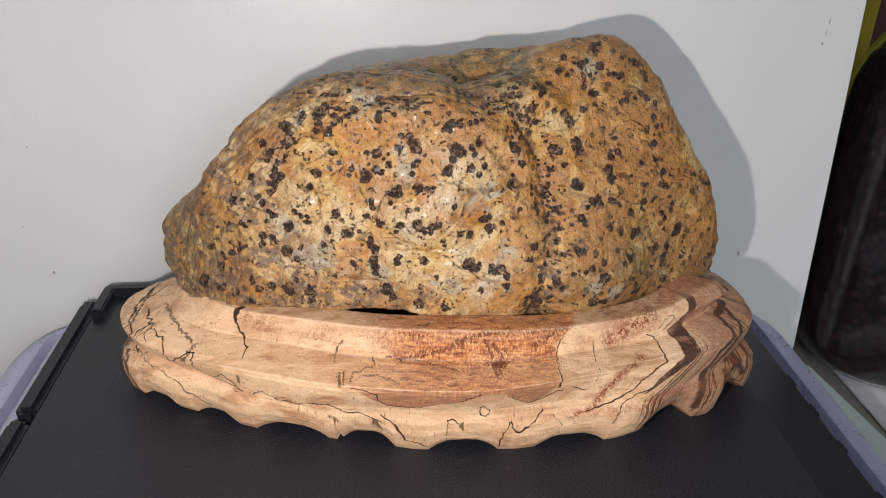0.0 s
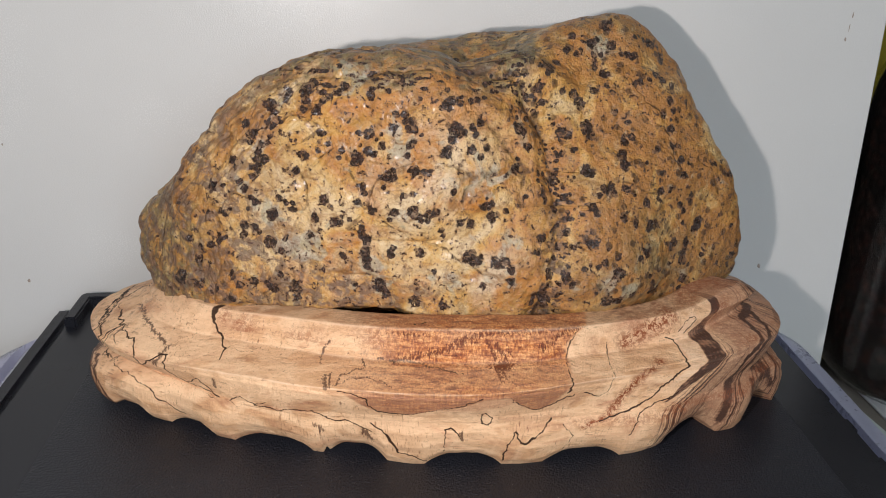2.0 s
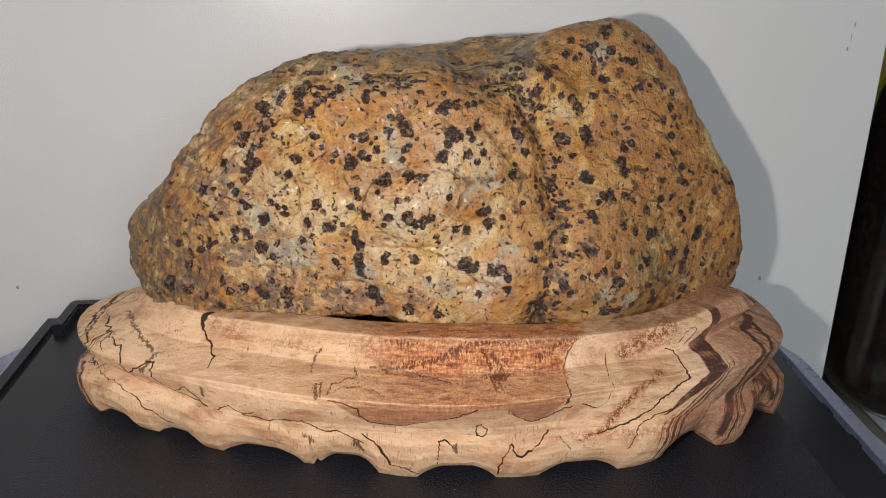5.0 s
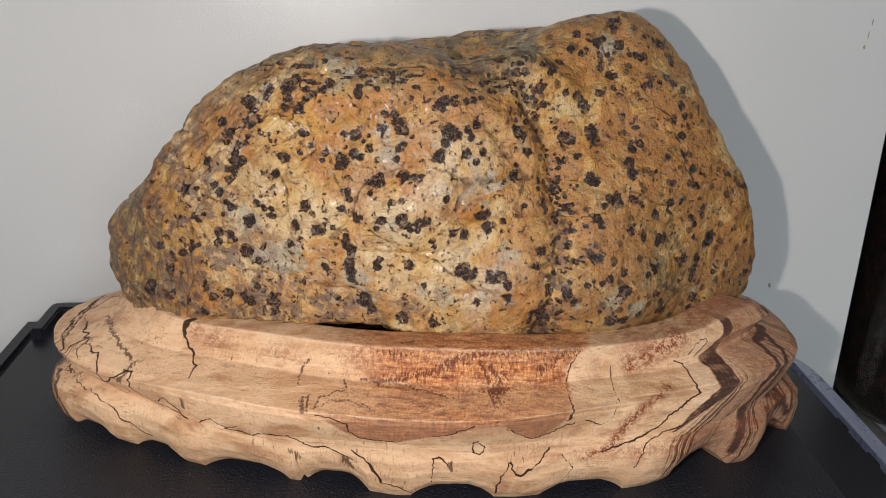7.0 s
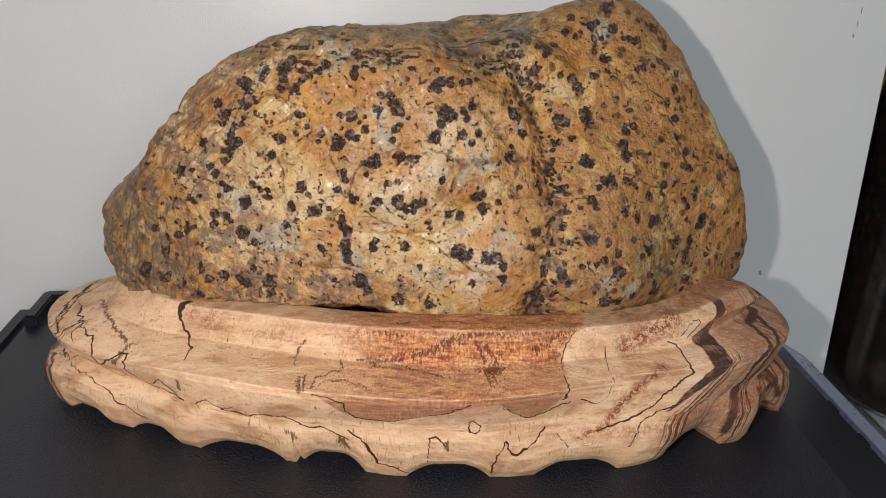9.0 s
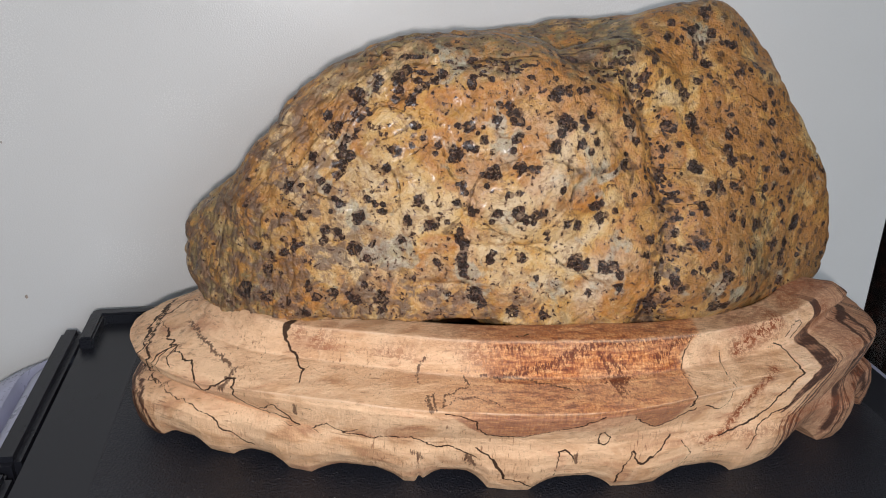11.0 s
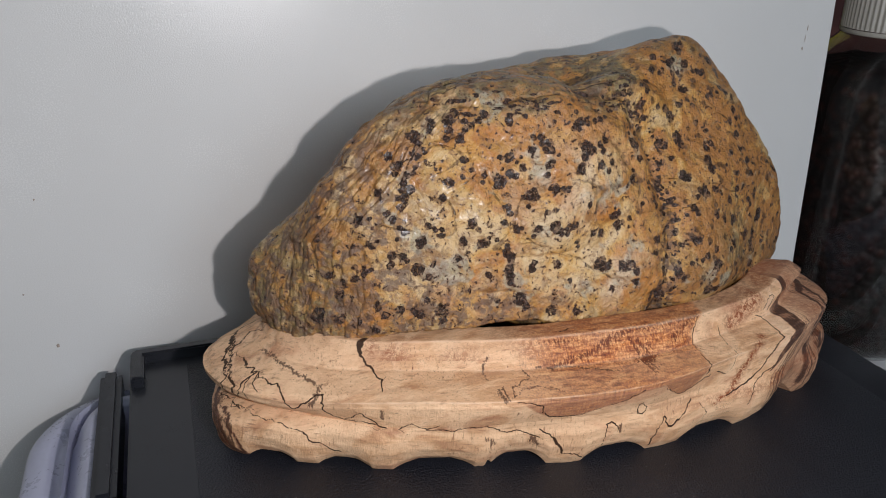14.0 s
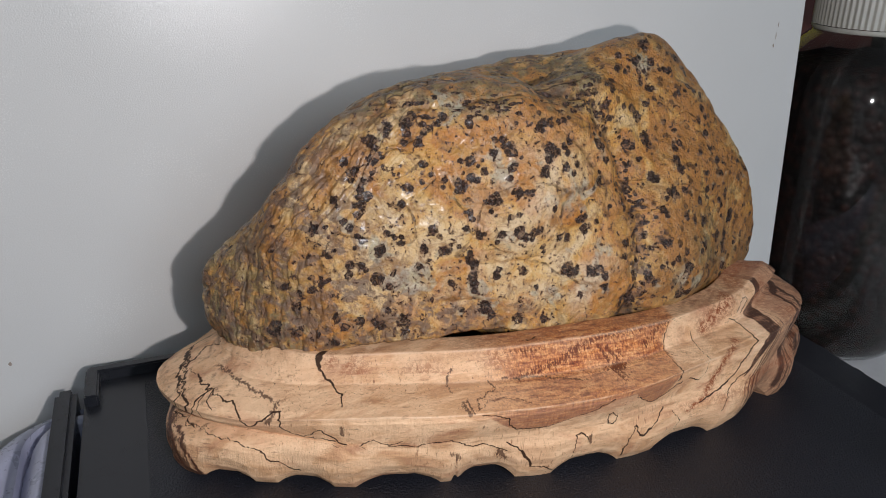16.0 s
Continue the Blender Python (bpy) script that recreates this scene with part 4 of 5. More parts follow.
SPOTS += [(-90, 133, 1.9), (-87, 130, 1.9), (-105, 130, 2.5), (-106, 127, 1.1), (-99, 131, 1.1), (-83, 126, 1.6), (-81, 124, 1.6), (-85, 120, 1.4), (-99, 117, 2.5), (-96, 119, 1.1), (-73, 119, 2.5), (-74, 116, 1.6), (-89, 111, 1.9), (-90, 106, 1.7), (-83, 111, 2.2), (-81, 108, 1.4), (-108, 105, 1.7), (-104, 104, 1.1), (-108, 99, 2.0), (-103, 101, 1.7), (-100, 103, 1.1), (-75, 104, 3.0), (-77, 102, 1.9), (-68, 127, 1.6), (-65, 125, 1.4), (-61, 125, 1.3), (-63, 121, 1.6), (-50, 118, 2.1), (-53, 109, 1.6), (-67, 106, 1.4), (-69, 99, 1.7), (-109, 116, 1.1)]
SPOTS += [(-120, 109, 2.3), (-121, 99, 1.8), (-114, 97, 1.5), (-118, 89, 2.3), (-127, 78, 3.6), (-116, 75, 2.4), (-106, 75, 2.0), (-96, 84, 2.3), (-92, 79, 2.0), (-84, 82, 2.0), (-77, 80, 2.5), (-74, 78, 2.5), (-62, 80, 3.1), (-61, 75, 2.0), (-70, 86, 1.7), (-98, 70, 2.3), (-29, 188, 1.9), (-8, 186, 1.1), (-7, 183, 1.1), (7, 189, 1.9), (15, 190, 1.4), (-24, 188, 1.3), (-39, 189, 1.4), (-24, 192, 1.1), (-48, 158, 1.9), (-45, 153, 1.3), (-49, 150, 1.3), (0, 144, 1.5), (-134, 109, 1.8), (-126, 118, 1.5), (-124, 98, 1.5), (-132, 82, 1.8)]
SPOTS += [(-43, 175, 2.1), (-40, 177, 1.9), (-37, 181, 1.9), (-39, 179, 1.3), (-46, 173, 1.6), (-23, 177, 2.1), (-22, 177, 1.1), (-14, 179, 1.3), (-11, 169, 1.6), (-6, 169, 1.8), (-12, 162, 1.6), (-3, 164, 3.1), (-1, 162, 2.1), (-6, 165, 1.6), (-29, 159, 1.6), (-24, 159, 2.3), (-18, 159, 1.0), (-17, 154, 2.1), (-20, 156, 1.0), (-24, 151, 2.3), (-21, 150, 1.8), (-28, 153, 1.0), (-38, 150, 1.6), (-39, 147, 1.1), (-30, 147, 3.1), (-32, 145, 1.6), (-3, 154, 1.8), (-4, 150, 1.5), (-1, 156, 1.3), (3, 159, 1.0)]
SPOTS += [(20, 162, 3.4), (23, 161, 1.8), (18, 157, 1.8), (15, 152, 2.8), (16, 150, 1.5), (27, 152, 1.8), (32, 149, 1.3), (28, 162, 1.8), (29, 159, 1.6), (32, 166, 1.8), (31, 164, 1.3), (15, 173, 2.4), (17, 175, 1.8), (21, 175, 2.1), (12, 172, 1.3), (30, 176, 1.6), (34, 177, 1.3), (23, 182, 2.1), (15, 180, 1.1), (13, 184, 1.9), (14, 185, 1.3), (30, 184, 1.6), (32, 185, 1.6), (35, 184, 1.4), (37, 185, 1.1), (35, 153, 1.8), (28, 99, 2.9), (33, 98, 2.1), (26, 97, 1.6), (30, 95, 1.3), (10, 91, 1.6), (35, 84, 1.6)]
SPOTS += [(-14, 140, 3.4), (-11, 139, 1.8), (-18, 139, 1.3), (-16, 135, 1.3), (-1, 143, 2.3), (6, 142, 1.8), (4, 143, 1.3), (-5, 131, 1.6), (-1, 132, 1.3), (19, 133, 1.5), (-27, 134, 2.1), (-25, 131, 1.6), (-28, 127, 1.6), (-22, 123, 2.4), (-19, 124, 1.3), (-10, 123, 2.1), (-12, 119, 1.3), (-1, 124, 2.6), (1, 121, 2.3), (3, 119, 1.3), (7, 122, 2.1), (10, 123, 1.8), (6, 119, 1.3), (-45, 127, 2.4), (-42, 124, 1.6), (-38, 116, 2.1), (-36, 119, 1.3), (-41, 116, 1.6), (-50, 119, 1.6), (-27, 114, 1.6), (-27, 110, 2.4), (-24, 107, 1.9)]
SPOTS += [(-32, 118, 1.1), (13, 113, 1.6), (14, 110, 1.3), (23, 117, 1.8), (28, 116, 1.6), (35, 125, 2.4), (38, 126, 1.6), (40, 120, 1.8), (35, 129, 1.0), (-36, 99, 1.6), (-32, 101, 0.8), (-25, 101, 2.4), (-24, 97, 2.4), (-24, 94, 1.6), (-12, 100, 2.1), (-11, 103, 1.3), (3, 100, 1.9), (-18, 81, 2.7), (-15, 78, 2.2), (-19, 84, 1.6), (-1, 74, 2.5), (1, 72, 1.4), (-31, 83, 1.6), (15, 72, 1.6), (50, 142, 2.6), (51, 146, 1.3), (64, 138, 2.1), (63, 135, 1.3), (69, 137, 1.3), (72, 134, 1.9), (74, 132, 1.3), (65, 131, 1.6)]
SPOTS += [(65, 190, 2.8), (68, 188, 2.8), (63, 190, 1.7), (67, 186, 1.7), (49, 193, 1.4), (51, 189, 1.1), (75, 193, 1.7), (80, 190, 2.0), (83, 193, 1.2), (89, 197, 2.6), (94, 199, 1.5), (85, 197, 1.2), (79, 200, 1.5), (99, 206, 2.4), (106, 205, 1.8), (98, 202, 1.2), (101, 195, 2.3), (90, 191, 2.3), (95, 191, 1.4), (92, 185, 1.7), (97, 182, 2.0), (80, 174, 2.8), (82, 171, 2.5), (84, 168, 2.0), (90, 174, 2.3), (92, 176, 1.1), (89, 158, 3.1), (91, 154, 2.3), (87, 156, 1.7), (76, 157, 1.7), (79, 155, 1.7), (51, 161, 3.2)]
SPOTS += [(53, 159, 2.1), (50, 163, 1.6), (58, 166, 1.6), (52, 167, 1.3), (56, 151, 2.1), (64, 148, 1.9), (65, 149, 1.1), (66, 173, 1.7), (63, 169, 1.4), (59, 178, 1.4), (64, 181, 1.7), (60, 171, 1.1), (100, 173, 1.4), (103, 164, 1.4), (105, 144, 2.3), (37, 194, 1.1), (41, 193, 1.1), (44, 188, 1.1), (35, 184, 1.1), (39, 181, 1.3), (65, 128, 1.3), (67, 126, 1.6), (67, 124, 1.3), (56, 128, 1.3), (45, 122, 1.6), (39, 120, 2.4), (40, 117, 1.3), (89, 137, 2.2), (89, 140, 1.1), (95, 130, 1.9), (93, 127, 1.6), (100, 128, 2.8)]
SPOTS += [(100, 131, 1.7), (90, 122, 2.2), (92, 119, 2.5), (88, 123, 1.4), (75, 120, 1.3), (81, 110, 1.4), (81, 108, 1.1), (64, 108, 1.1), (67, 107, 1.6), (63, 101, 1.9), (61, 102, 1.1), (91, 104, 2.5), (75, 105, 1.3), (42, 97, 2.4), (46, 98, 1.6), (48, 94, 1.9), (49, 88, 1.9), (57, 97, 0.8), (98, 95, 1.9), (96, 93, 1.4), (90, 91, 1.4), (81, 86, 2.2), (79, 89, 1.1), (105, 89, 2.2), (105, 97, 2.0), (101, 73, 2.6), (106, 73, 1.7), (68, 77, 2.7), (71, 81, 1.6), (63, 72, 1.9), (71, 89, 1.1), (64, 76, 1.6)]
SPOTS += [(122, 196, 1.5), (124, 194, 2.2), (119, 197, 1.2), (115, 199, 1.2), (108, 190, 1.7), (110, 189, 1.5), (112, 189, 1.8), (131, 186, 2.2), (130, 189, 1.2), (129, 178, 2.2), (125, 180, 1.8), (121, 179, 1.2), (134, 175, 1.8), (132, 168, 1.8), (134, 163, 1.8), (129, 161, 1.8), (134, 155, 1.8), (136, 146, 2.1), (111, 159, 1.5), (110, 150, 2.3), (113, 152, 1.8), (107, 145, 2.6), (106, 142, 1.7), (126, 146, 1.5), (141, 140, 1.8), (154, 140, 2.5), (162, 138, 2.0), (164, 143, 1.6), (152, 137, 1.9), (119, 140, 1.4), (113, 177, 1.2)]
SPOTS += [(107, 140, 2.5), (130, 134, 1.8), (129, 131, 1.2), (142, 132, 2.1), (109, 129, 2.0), (113, 126, 1.4), (120, 121, 2.0), (129, 125, 2.1), (127, 122, 1.5), (134, 125, 1.8), (147, 120, 1.8), (146, 117, 1.5), (140, 116, 1.8), (142, 113, 1.5), (154, 116, 1.2), (157, 115, 1.5), (153, 104, 2.5), (155, 106, 2.2), (151, 101, 1.8), (164, 106, 2.2), (174, 99, 1.3), (159, 99, 1.6), (123, 109, 2.6), (126, 110, 1.8), (121, 107, 1.5), (114, 111, 1.4), (107, 117, 2.0), (161, 93, 1.2), (145, 95, 2.4), (145, 90, 2.4), (144, 86, 2.4)]
SPOTS += [(137, 97, 2.1), (136, 94, 1.5), (119, 97, 2.3), (116, 95, 1.7), (122, 98, 1.5), (157, 86, 1.6), (159, 88, 1.2), (165, 83, 2.2), (178, 74, 1.4), (173, 109, 1.9), (179, 96, 1.6), (170, 93, 1.6), (180, 80, 2.0), (146, 74, 2.1), (144, 69, 1.8), (149, 82, 1.2), (125, 79, 2.3), (128, 74, 2.4), (124, 74, 1.2), (113, 76, 2.0), (123, 84, 1.5), (129, 85, 1.5), (107, 89, 1.7), (175, 59, 2.0), (136, 86, 1.2), (168, 129, 1.9), (170, 127, 1.6), (159, 135, 1.2)]
VALLEY = [(20, 193), (36, 190), (49, 184), (58, 176), (68, 156), (73, 136), (76, 119), (76, 100), (71, 77), (66, 60)]
CRACKS = [(2.2, [(-38, 150), (-34, 138), (-26, 121), (-15, 112), (-5, 107), (16, 99), (38, 87)]), (3.0, [(-136, 128), (-142, 113), (-145, 100), (-146, 86), (-144, 62)]), (1.3, [(-72, 160), (-64, 165), (-48, 171)]), (1.0, [(-75, 164), (-64, 167), (-53, 170)]),
          (1.2, [(-10, 195), (17, 194), (28, 192), (39, 188), (47, 185)]), 
          (1.6, [(-98, 126), (-85, 125), (-74, 122), (-72, 115)]), (0.9, [(111, 179), (125, 164), (135, 146), (138, 134)]),
          (1.0, [(150, 140), (160, 128), (166, 118)]), (0.7, [(-47, 164), (-44, 150), (-52, 146)])]


def speckled_stone():
    lon = np.radians(dense(-200, 20, 900, 150))
    lat = np.radians(np.linspace(-89.5, 89.5, 430))
    lon, lat = np.meshgrid(lon, lat)
    way = np.stack([np.cos(lat) * np.cos(lon), np.cos(lat) * np.sin(lon), np.sin(lat)], -1)
    # broad swellings, each about one of evenly spread directions
    k = np.arange(len(SWELL)) + 0.5
    h, turn = 1 - 2 * k / len(SWELL), math.pi * (1 + 5 ** 0.5) * k
    hubs = np.stack([np.sqrt(1 - h * h) * np.cos(turn), np.sqrt(1 - h * h) * np.sin(turn), h], -1)
    swell = np.zeros(lon.shape)
    for hub, amount in zip(hubs, SWELL):
        swell += amount * np.exp(12.0 * (way @ hub - 1))
    for cx, cy, cz, amount in CREST:
        hub = (np.array((cx, cy, cz)) / 1000 - STONE_AT) / STONE_HALF
        swell += amount * np.exp(45.0 * (way @ (hub / np.linalg.norm(hub)) - 1))
    ray = STONE_HALF * way * np.exp(swell)[..., None]
    p = STONE_AT + ray
    out = ray / np.linalg.norm(ray, axis=-1, keepdims=True)
    x, z = p[..., 0] * 1000, p[..., 2] * 1000
    front = np.clip(0.5 - way[..., 1] * 2.5, 0, 1)
    wx, wz = x + 3.0 * value_noise(p, 60) + 1.2 * value_noise(p, 200), z + 3.0 * value_noise(p + 5, 60) + 1.2 * value_noise(p + 5, 200)
    # the valley between the two lobes, cracks, and the grain of the surface
    valley = near_line(wx, wz, VALLEY)
    dent = 0.0014 * np.exp(-(((x - 16) / 34) ** 2 + ((z - 134) / 26) ** 2)) * front + 0.001 * np.exp(-(((x + 62) / 26) ** 2 + ((z - 150) / 22) ** 2)) * front
    dent = dent - 0.0052 * np.exp(-(valley / 10) ** 2) * front - 0.0010 * np.exp(-(valley / 2.4) ** 2) * front
    # the valley's crease shade is painted in through the crack colour
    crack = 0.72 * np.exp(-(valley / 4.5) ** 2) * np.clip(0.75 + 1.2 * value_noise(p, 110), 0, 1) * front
    for width, path in CRACKS:
        near = near_line(wx, wz, path)
        dent = dent - 0.0008 * width ** 0.5 * np.exp(-(near / (2.2 * width)) ** 2) * front
        crack = np.maximum(crack, 0.62 * np.clip(1.2 - near / (1.1 * min(width, 1.2)), 0, 1) * front)
    folds = np.abs(value_noise(p * (0.55, 1, 1.3), 48))
    crack = np.maximum(crack, 0.62 * np.exp(-(folds / 0.05) ** 2) * np.clip(value_noise(p + 9, 25) * 2 + 0.4, 0, 1))
    dent = dent - 0.0010 * np.exp(-(folds / 0.15) ** 2)
    left = np.clip((-70 - x) / 40, 0, 1)
    dent = dent + 0.0006 * value_noise(p, 42) + 0.0013 * value_noise(p * (1, 1, 1.2), 64) + 0.0009 * value_noise(p, 120) + 0.0004 * value_noise(p, 230) + 0.0002 * value_noise(p, 450)
    wrinkle = (1 - np.abs(value_noise(p * (1.25, 1.5, 0.5) + 2 + 0.004 * value_noise(p, 90)[..., None], 120))) ** 4
    dent = dent - (0.0004 + 0.0006 * left) * wrinkle
    crack = np.maximum(crack, (0.18 + 0.30 * left) * np.clip(wrinkle * 1.5 - 0.45, 0, 1))
    # the left end is built of steep leaves that follow its slope and turn upright lower down
    across = x - 0.9 * np.maximum(z - 115, 0) + 5 * value_noise(p, 28) + 2 * value_noise(p, 70)
    leaf = np.clip((-90 - across) / 30, 0, 1)
    run = np.stack([across / 1000, p[..., 1] * 0.35, p[..., 2] * 0.10], -1)
    coarse, thin, hair = np.abs(value_noise(run * (1, 1, 1.6), 190)), np.abs(value_noise(run * (1, 1, 2.2) + 3, 430)), np.abs(value_noise(run * (1, 1, 2) + 6, 800))
    dent = dent - leaf * (0.0013 * np.exp(-(coarse / 0.2) ** 2) + 0.0006 * np.exp(-(thin / 0.2) ** 2))
    crack = np.maximum(crack, leaf * np.maximum(0.46 * np.exp(-(coarse / 0.12) ** 2), np.maximum(0.50 * np.exp(-(thin / 0.14) ** 2), 0.42 * np.exp(-(hair / 0.2) ** 2))))
    # a dark gap where the stone bridges the rim
    dent = dent - 0.026 * np.exp(-((x + 46) / 40) ** 4) * np.clip((67.9 - 0.02 * np.abs(x + 46) - z) / 2.5, 0, 1) * front
    hummock = value_noise(p * (1, 1, 1.15) + 8, 36)
    dent = dent + 0.0016 * hummock * np.abs(hummock)
    # thin layers that show along the top
    layers = np.abs(value_noise(p * (0.22, 1.1, 1.5) + 4, 95))
    top = np.clip((z - 176) / 12, 0, 1) * np.clip((62 - x) / 12, 0, 1)
    crack = np.maximum(crack, 0.85 * np.exp(-(layers / 0.07) ** 2) * top)
    dent = dent - 0.0008 * np.exp(-(layers / 0.14) ** 2) * top
    lobe = 1 + 0.26 * value_noise(p, 190) + 0.20 * value_noise(p + 7, 380)
    # black spots: each is placed on the face that looks forward
    spot, halo = np.zeros(lon.shape), np.zeros(lon.shape)
    seen = way[..., 1] < 0.35
    for sx, sz, r in SPOTS:
        miss = np.where(seen, (x - sx + 1.2) ** 2 + (z - sz + 0.8) ** 2, 1e9)
        centre = p.reshape(-1, 3)[miss.argmin()]
        far = np.linalg.norm(p - centre, axis=-1) * 1000 * lobe
        spot = np.maximum(spot, np.clip(1.5 - far / (0.93 * r), 0, 1))
        halo = np.maximum(halo, np.exp(-(far / (2.3 * r)) ** 2))
    # lesser spots strewn over the rest, thicker on the right lobe
    rnd = np.random.RandomState(11)
    flat = p.reshape(-1, 3)
    for _ in range(330):
        c = flat[rnd.randint(len(flat))]
        if c[1] < 0.45 and rnd.rand() < (0.85 if c[0] < 0.07 else 0.55):
            continue
        r = rnd.uniform(0.8, 2.1) if c[1] < 0.47 else rnd.uniform(1.2, 3.6)
        box = (np.abs(p[..., 0] - c[0]) < 0.006) & (np.abs(p[..., 1] - c[1]) < 0.006) & (np.abs(p[..., 2] - c[2]) < 0.006)
        far = np.linalg.norm(p[box] - c, axis=-1) * 1000 * lobe[box]
        spot[box] = np.maximum(spot[box], np.clip(1.25 - far / r, 0, 0.9))
    # fine dark grains along the valley, and thin flat flecks on the top
    where = np.array(VALLEY, float)
    for n in range(420):
        if n < 190:
            k = rnd.uniform(1.5, len(where) - 1)
            sx, sz = where[int(k)] + (k % 1) * (where[min(int(k) + 1, len(where) - 1)] - where[int(k)]) + rnd.normal(0, 4.0, 2)
            r, flat_x, flat_z = rnd.uniform(0.5, 1.15), 1.0, 0.9
        else:
            sx, sz, r, flat_x, flat_z = rnd.uniform(-70, 56), rnd.uniform(179, 199), rnd.uniform(0.4, 1.0), 0.38, 1.3
        near = seen & (np.abs(x - sx) < 7) & (np.abs(z - sz) < 4)
        if not near.any():
            continue
        q = p[near]
        c = q[((q[:, 0] * 1000 - sx) ** 2 + (q[:, 2] * 1000 - sz) ** 2).argmin()]
        far = np.sqrt(((q - c) ** 2 * np.array([flat_x, 0.9, flat_z]) ** 2).sum(-1)) * 1000 * lobe[near]
        spot[near] = np.maximum(spot[near], np.clip(1.35 - far / r, 0, 0.8))
    dent = dent - 0.00025 * np.clip(spot, 0, 0.6)
    p = p + out * dent[..., None]
    # rust of both ends, strengthened to paint in their falling light
    rust_shade = np.clip((x - 72) / 25, 0, 1) * 0.95 + np.clip((-50 - x) / 50, 0, 1) * np.interp(z, [110, 150], [0.45, 0.8]) + 0.6 * np.clip((z - 172) / 16, 0, 1) * (x < 40)
    pale = 0.6 * np.exp(-(((x + 40) / 45) ** 2 + ((z - 100) / 26) ** 2)) + 0.8 * np.exp(-(((x - 12) / 32) ** 2 + ((z - 140) / 24) ** 2)) + np.exp(-(((x - 35) / 25) ** 2 + ((z - 88) / 14) ** 2))
    olive_shade = np.clip((95 - z) / 30, 0, 1) * 0.5 + 0.8 * np.clip((-95 - x) / 30, 0, 1) * np.clip((140 - z) / 30, 0.2, 1) + 0.95 * np.clip((z - 173) / 10, 0, 1) * (x < 60) + 0.7 * np.exp(-(((x - 92) / 26) ** 2 + ((z - 201) / 13) ** 2)) + 0.7 * np.exp(-(((x - 125) / 22) ** 2 + ((z - 95) / 22) ** 2))
    fleck = 0.30 + 0.5 * np.exp(-(valley / 12) ** 2) + 0.45 * np.clip((x - 80) / 30, 0, 1) + 0.3 * np.clip((z - 178) / 12, 0, 1) + 0.35 * np.clip((100 - z) / 25, 0, 1) * np.clip((-30 - x) / 40, 0, 1)
    ash = np.zeros(lon.shape)
    for ax, az, wide, high in ((14, 82, 11, 6), (-9, 152, 8, 6), (31, 138, 11, 9), (50, 109, 8, 7), (-75, 118, 9, 8), (-58, 100, 14, 9), (-90, 131, 6, 5), (-24, 90, 10, 6), (104, 84, 9, 7), (-36, 186, 14, 4), (92, 196, 8, 6)):
        ash = np.maximum(ash, np.exp(-((wx - ax) / wide) ** 2 - ((wz - az) / high) ** 2) * (way[..., 1] < 0.35))
    # murky patches plus painted shade above the stand, on the left and along the valley
    murk_shade = np.exp(-(((x + 100) / 52) ** 2 + ((z - 94) / 38) ** 2)) + 0.8 * np.clip((98 - z) / 16, 0, 1) * np.clip((40 - x) / 40, 0.25, 1) + 0.4 * np.exp(-((z - 196) / 9) ** 2) * (x < 40) + 0.45 * left + 0.5 * leaf + 1.1 * np.exp(-(valley / 8) ** 2) * np.clip((150 - z) / 40, 0.35, 1)
    stone = grid_mesh("speckled_stone", p, True, dict(spot=spot, halo=halo, ash=ash, crack=crack, rust_shade=rust_shade, pale=np.clip(pale, 0, 1), olive_shade=np.clip(olive_shade, 0, 1), murk_shade=np.clip(murk_shade, 0, 1) * 0.95, fleck=fleck), STONE)
    return tagged(stone, "large ochre stone speckled with black spots, lying in the wooden stand", "stone")


speckled_stone()


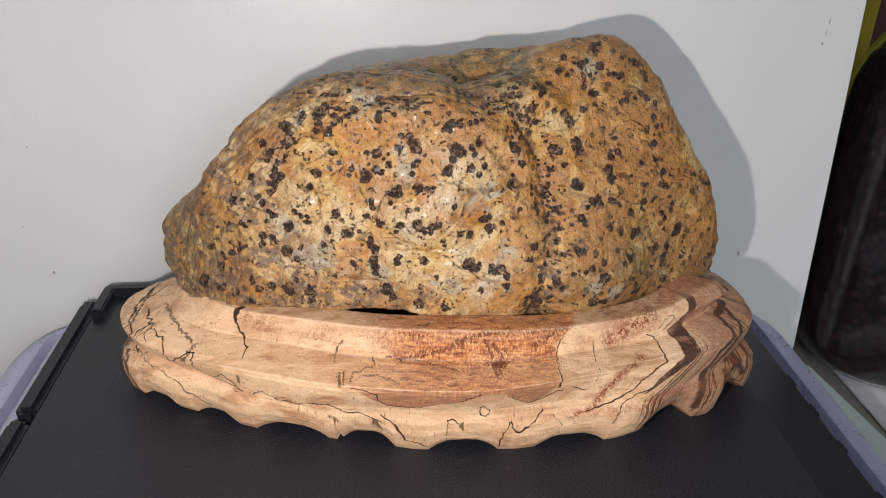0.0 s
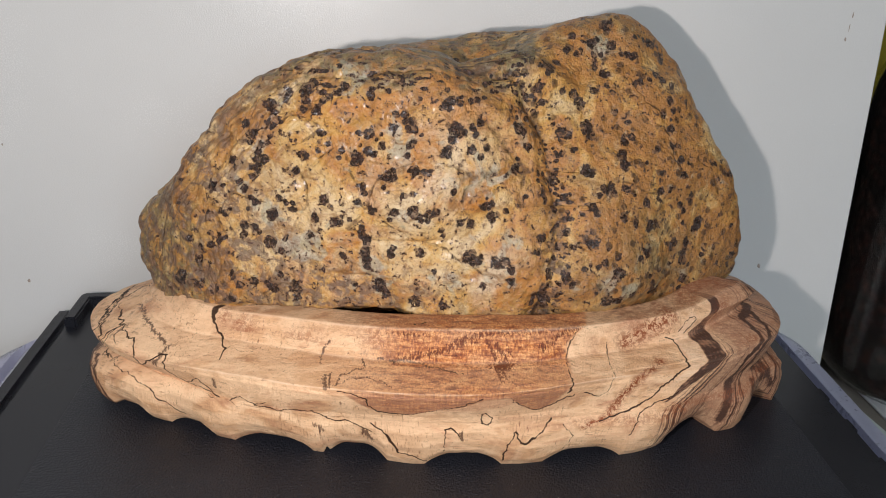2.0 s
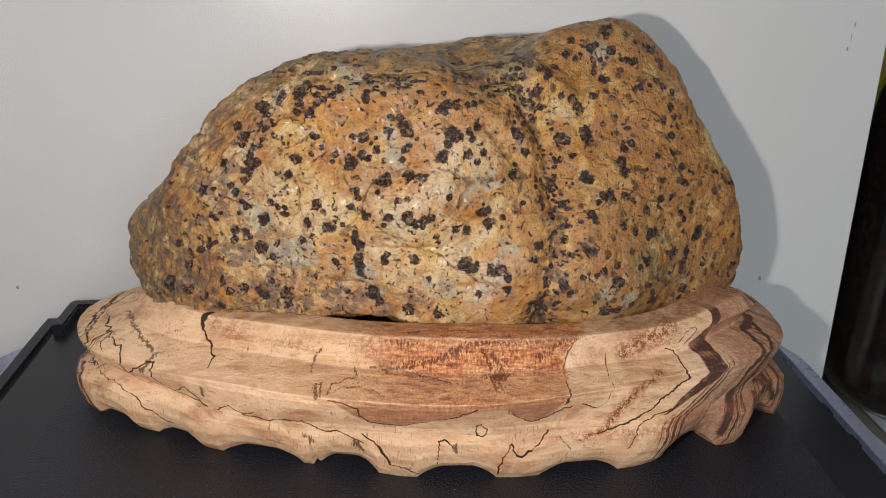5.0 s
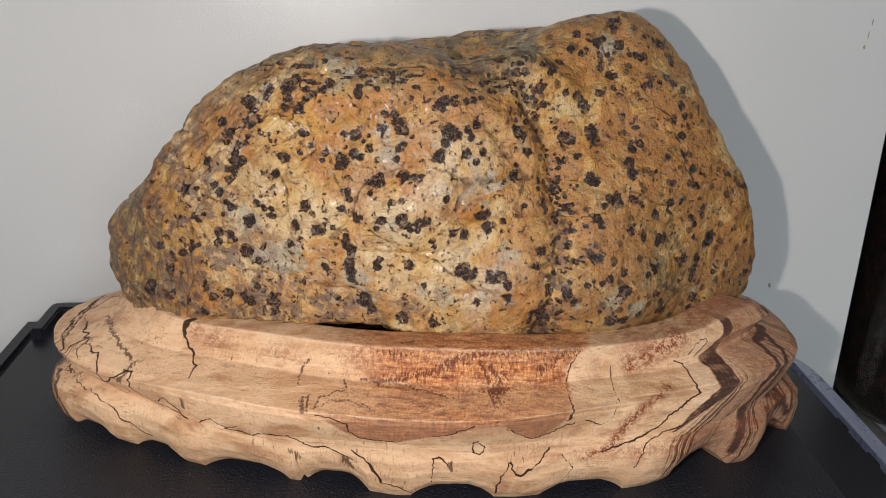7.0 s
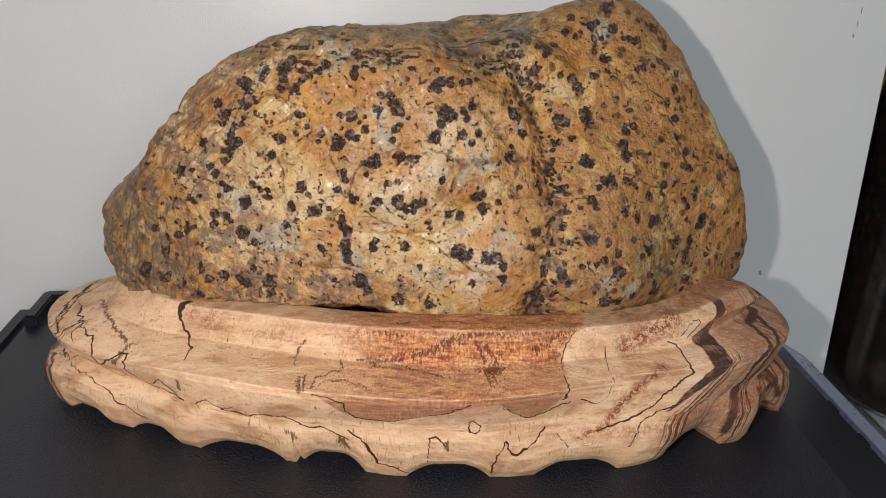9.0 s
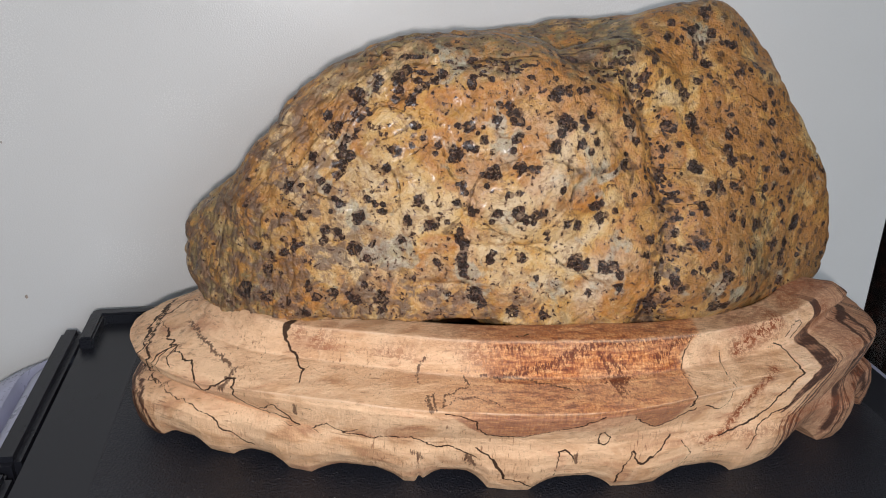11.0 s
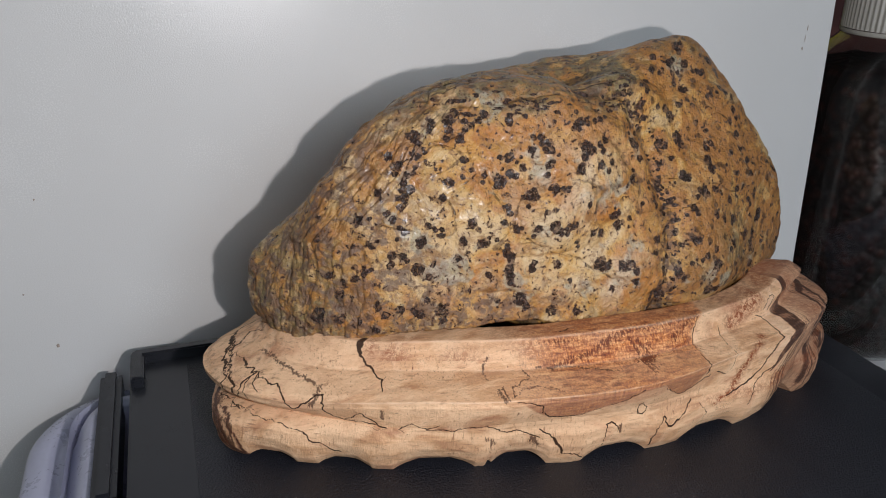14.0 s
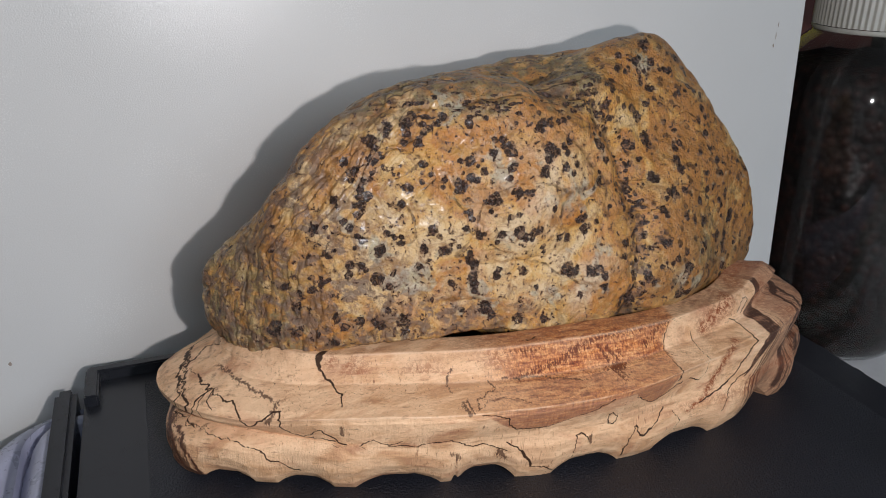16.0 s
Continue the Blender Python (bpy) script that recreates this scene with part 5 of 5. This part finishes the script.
# ---- beside and behind the box ----
def glass_jar():
    jar = tagged(new("glass_jar"), "large glass jar of dark dried fruit with ivory screw lid", "jar")
    jar.matrix_world = Matrix.Translation(at(0.440, 0.145, TABLE_Z + 0.0025))
    outer = [(0.0, 0.0), (0.058, 0.0), (0.070, 0.003), (0.078, 0.012), (0.083, 0.028), (0.084, 0.05), (0.084, 0.235), (0.082, 0.256), (0.076, 0.274), (0.068, 0.288), (0.059, 0.297), (0.054, 0.303), (0.052, 0.320)]
    inner = [(max(r - 0.002, 0.0), max(z, 0.003)) for r, z in reversed(outer)]
    shell = part("glass_body", lathe(outer + inner, 96), GLASS, jar, "clear glass body", smooth=True)
    shell.visible_shadow = False
    bm = lathe([(0.0, 0.0036), (0.057, 0.0036), (0.0675, 0.0050), (0.0755, 0.0135), (0.0800, 0.029), (0.0810, 0.05), (0.0810, 0.10), (0.0810, 0.15), (0.0810, 0.235), (0.0790, 0.254), (0.0725, 0.271), (0.05, 0.276), (0.0, 0.275)], 160)
    for vert in bm.verts:
        n = noise.noise(Vector(vert.co) * 90)
        vert.co.x *= 1 + 0.006 * n
        vert.co.y *= 1 + 0.006 * n
        vert.co.z += 0.003 * n * (vert.co.z > 0.272)
    part("dried_fruit", bm, BEANS, jar, "dark red-brown dried fruit filling", smooth=True)
    lid = lathe([(0.052, 0.2995), (0.0575, 0.2995), (0.0585, 0.3010), (0.0585, 0.3035)], 360)
    part("lid_band", lid, JAR_LID, jar, smooth=True)
    top = lathe([(0.0572, 0.3040), (0.0574, 0.3070), (0.0574, 0.3520), (0.0565, 0.3560)], 576, 72, 0.0011)
    lathe([(0.0570, 0.3562), (0.052, 0.3600), (0.0, 0.3610)], 96, bm=top)
    part("screw_lid", top, JAR_LID, jar, "ribbed ivory plastic screw lid", smooth=True)


glass_jar()


def carton(name, material, u0, u1, v0, v1, height, label, category):
    thing = tagged(new(name), label, category)
    thing.matrix_world = BOX @ pose((u0 + u1) / 2, (v0 + v1) / 2, TABLE_Z)
    w, d = (u1 - u0) / 2, (v1 - v0) / 2
    part("carton", rounded_box(-w, w, -d, d, 0, height, 0.0015), material, thing)
    part("flap", rounded_box(-w + 0.001, w - 0.001, -d + 0.001, d - 0.003, height, height + 0.0012, 0.0004, 1), material, thing)
    return thing


carton("yellow_carton", YELLOW, 0.375, 0.4685, 0.325, 0.375, 0.42, "tall yellow card carton standing behind the jar", "carton")
carton("maroon_carton", MAROON, 0.4705, 0.66, 0.345, 0.415, 0.44, "dark maroon card carton behind the jar", "carton")
carton("black_carton", DARK, 0.665, 0.95, 0.33, 0.40, 0.42, "dark carton beside the maroon one", "carton")


def cloth():
    n, m = 90, 110
    u, v = np.meshgrid(np.linspace(0.381, 0.80, n), np.linspace(-0.30, 0.315, m))
    q = np.stack([u, v, np.zeros_like(u)], -1)
    fold = 0.0009 * value_noise(q, 26) + 0.0006 * value_noise(q, 70)
    calm = np.clip((np.hypot(u - 0.440, v - 0.145) - 0.08) / 0.03, 0, 1)
    q[..., 2] = TABLE_Z + 0.0016 + np.clip(0.0007 + fold * calm, 0, 0.003) * calm
    flat = np.array([at(*c) for c in q.reshape(-1, 3)]).reshape(q.shape)
    sheet = grid_mesh("cloth", flat, False, {}, CLOTH)
    tagged(sheet, "wrinkled white cloth spread under the jar", "cloth")
    thick = sheet.modifiers.new("thickness", "SOLIDIFY")
    thick.thickness, thick.offset = 0.0012, -1


cloth()
strip = part("pale_board", rounded_box(-0.022, 0.022, -0.27, 0.100, 0, 0.022, 0.002), PALE_BOARD)
tagged(strip, "pale greenish-white board lying beside the box", "board").matrix_world = BOX @ pose(0.337, 0, TABLE_Z, 0, 0, 8)
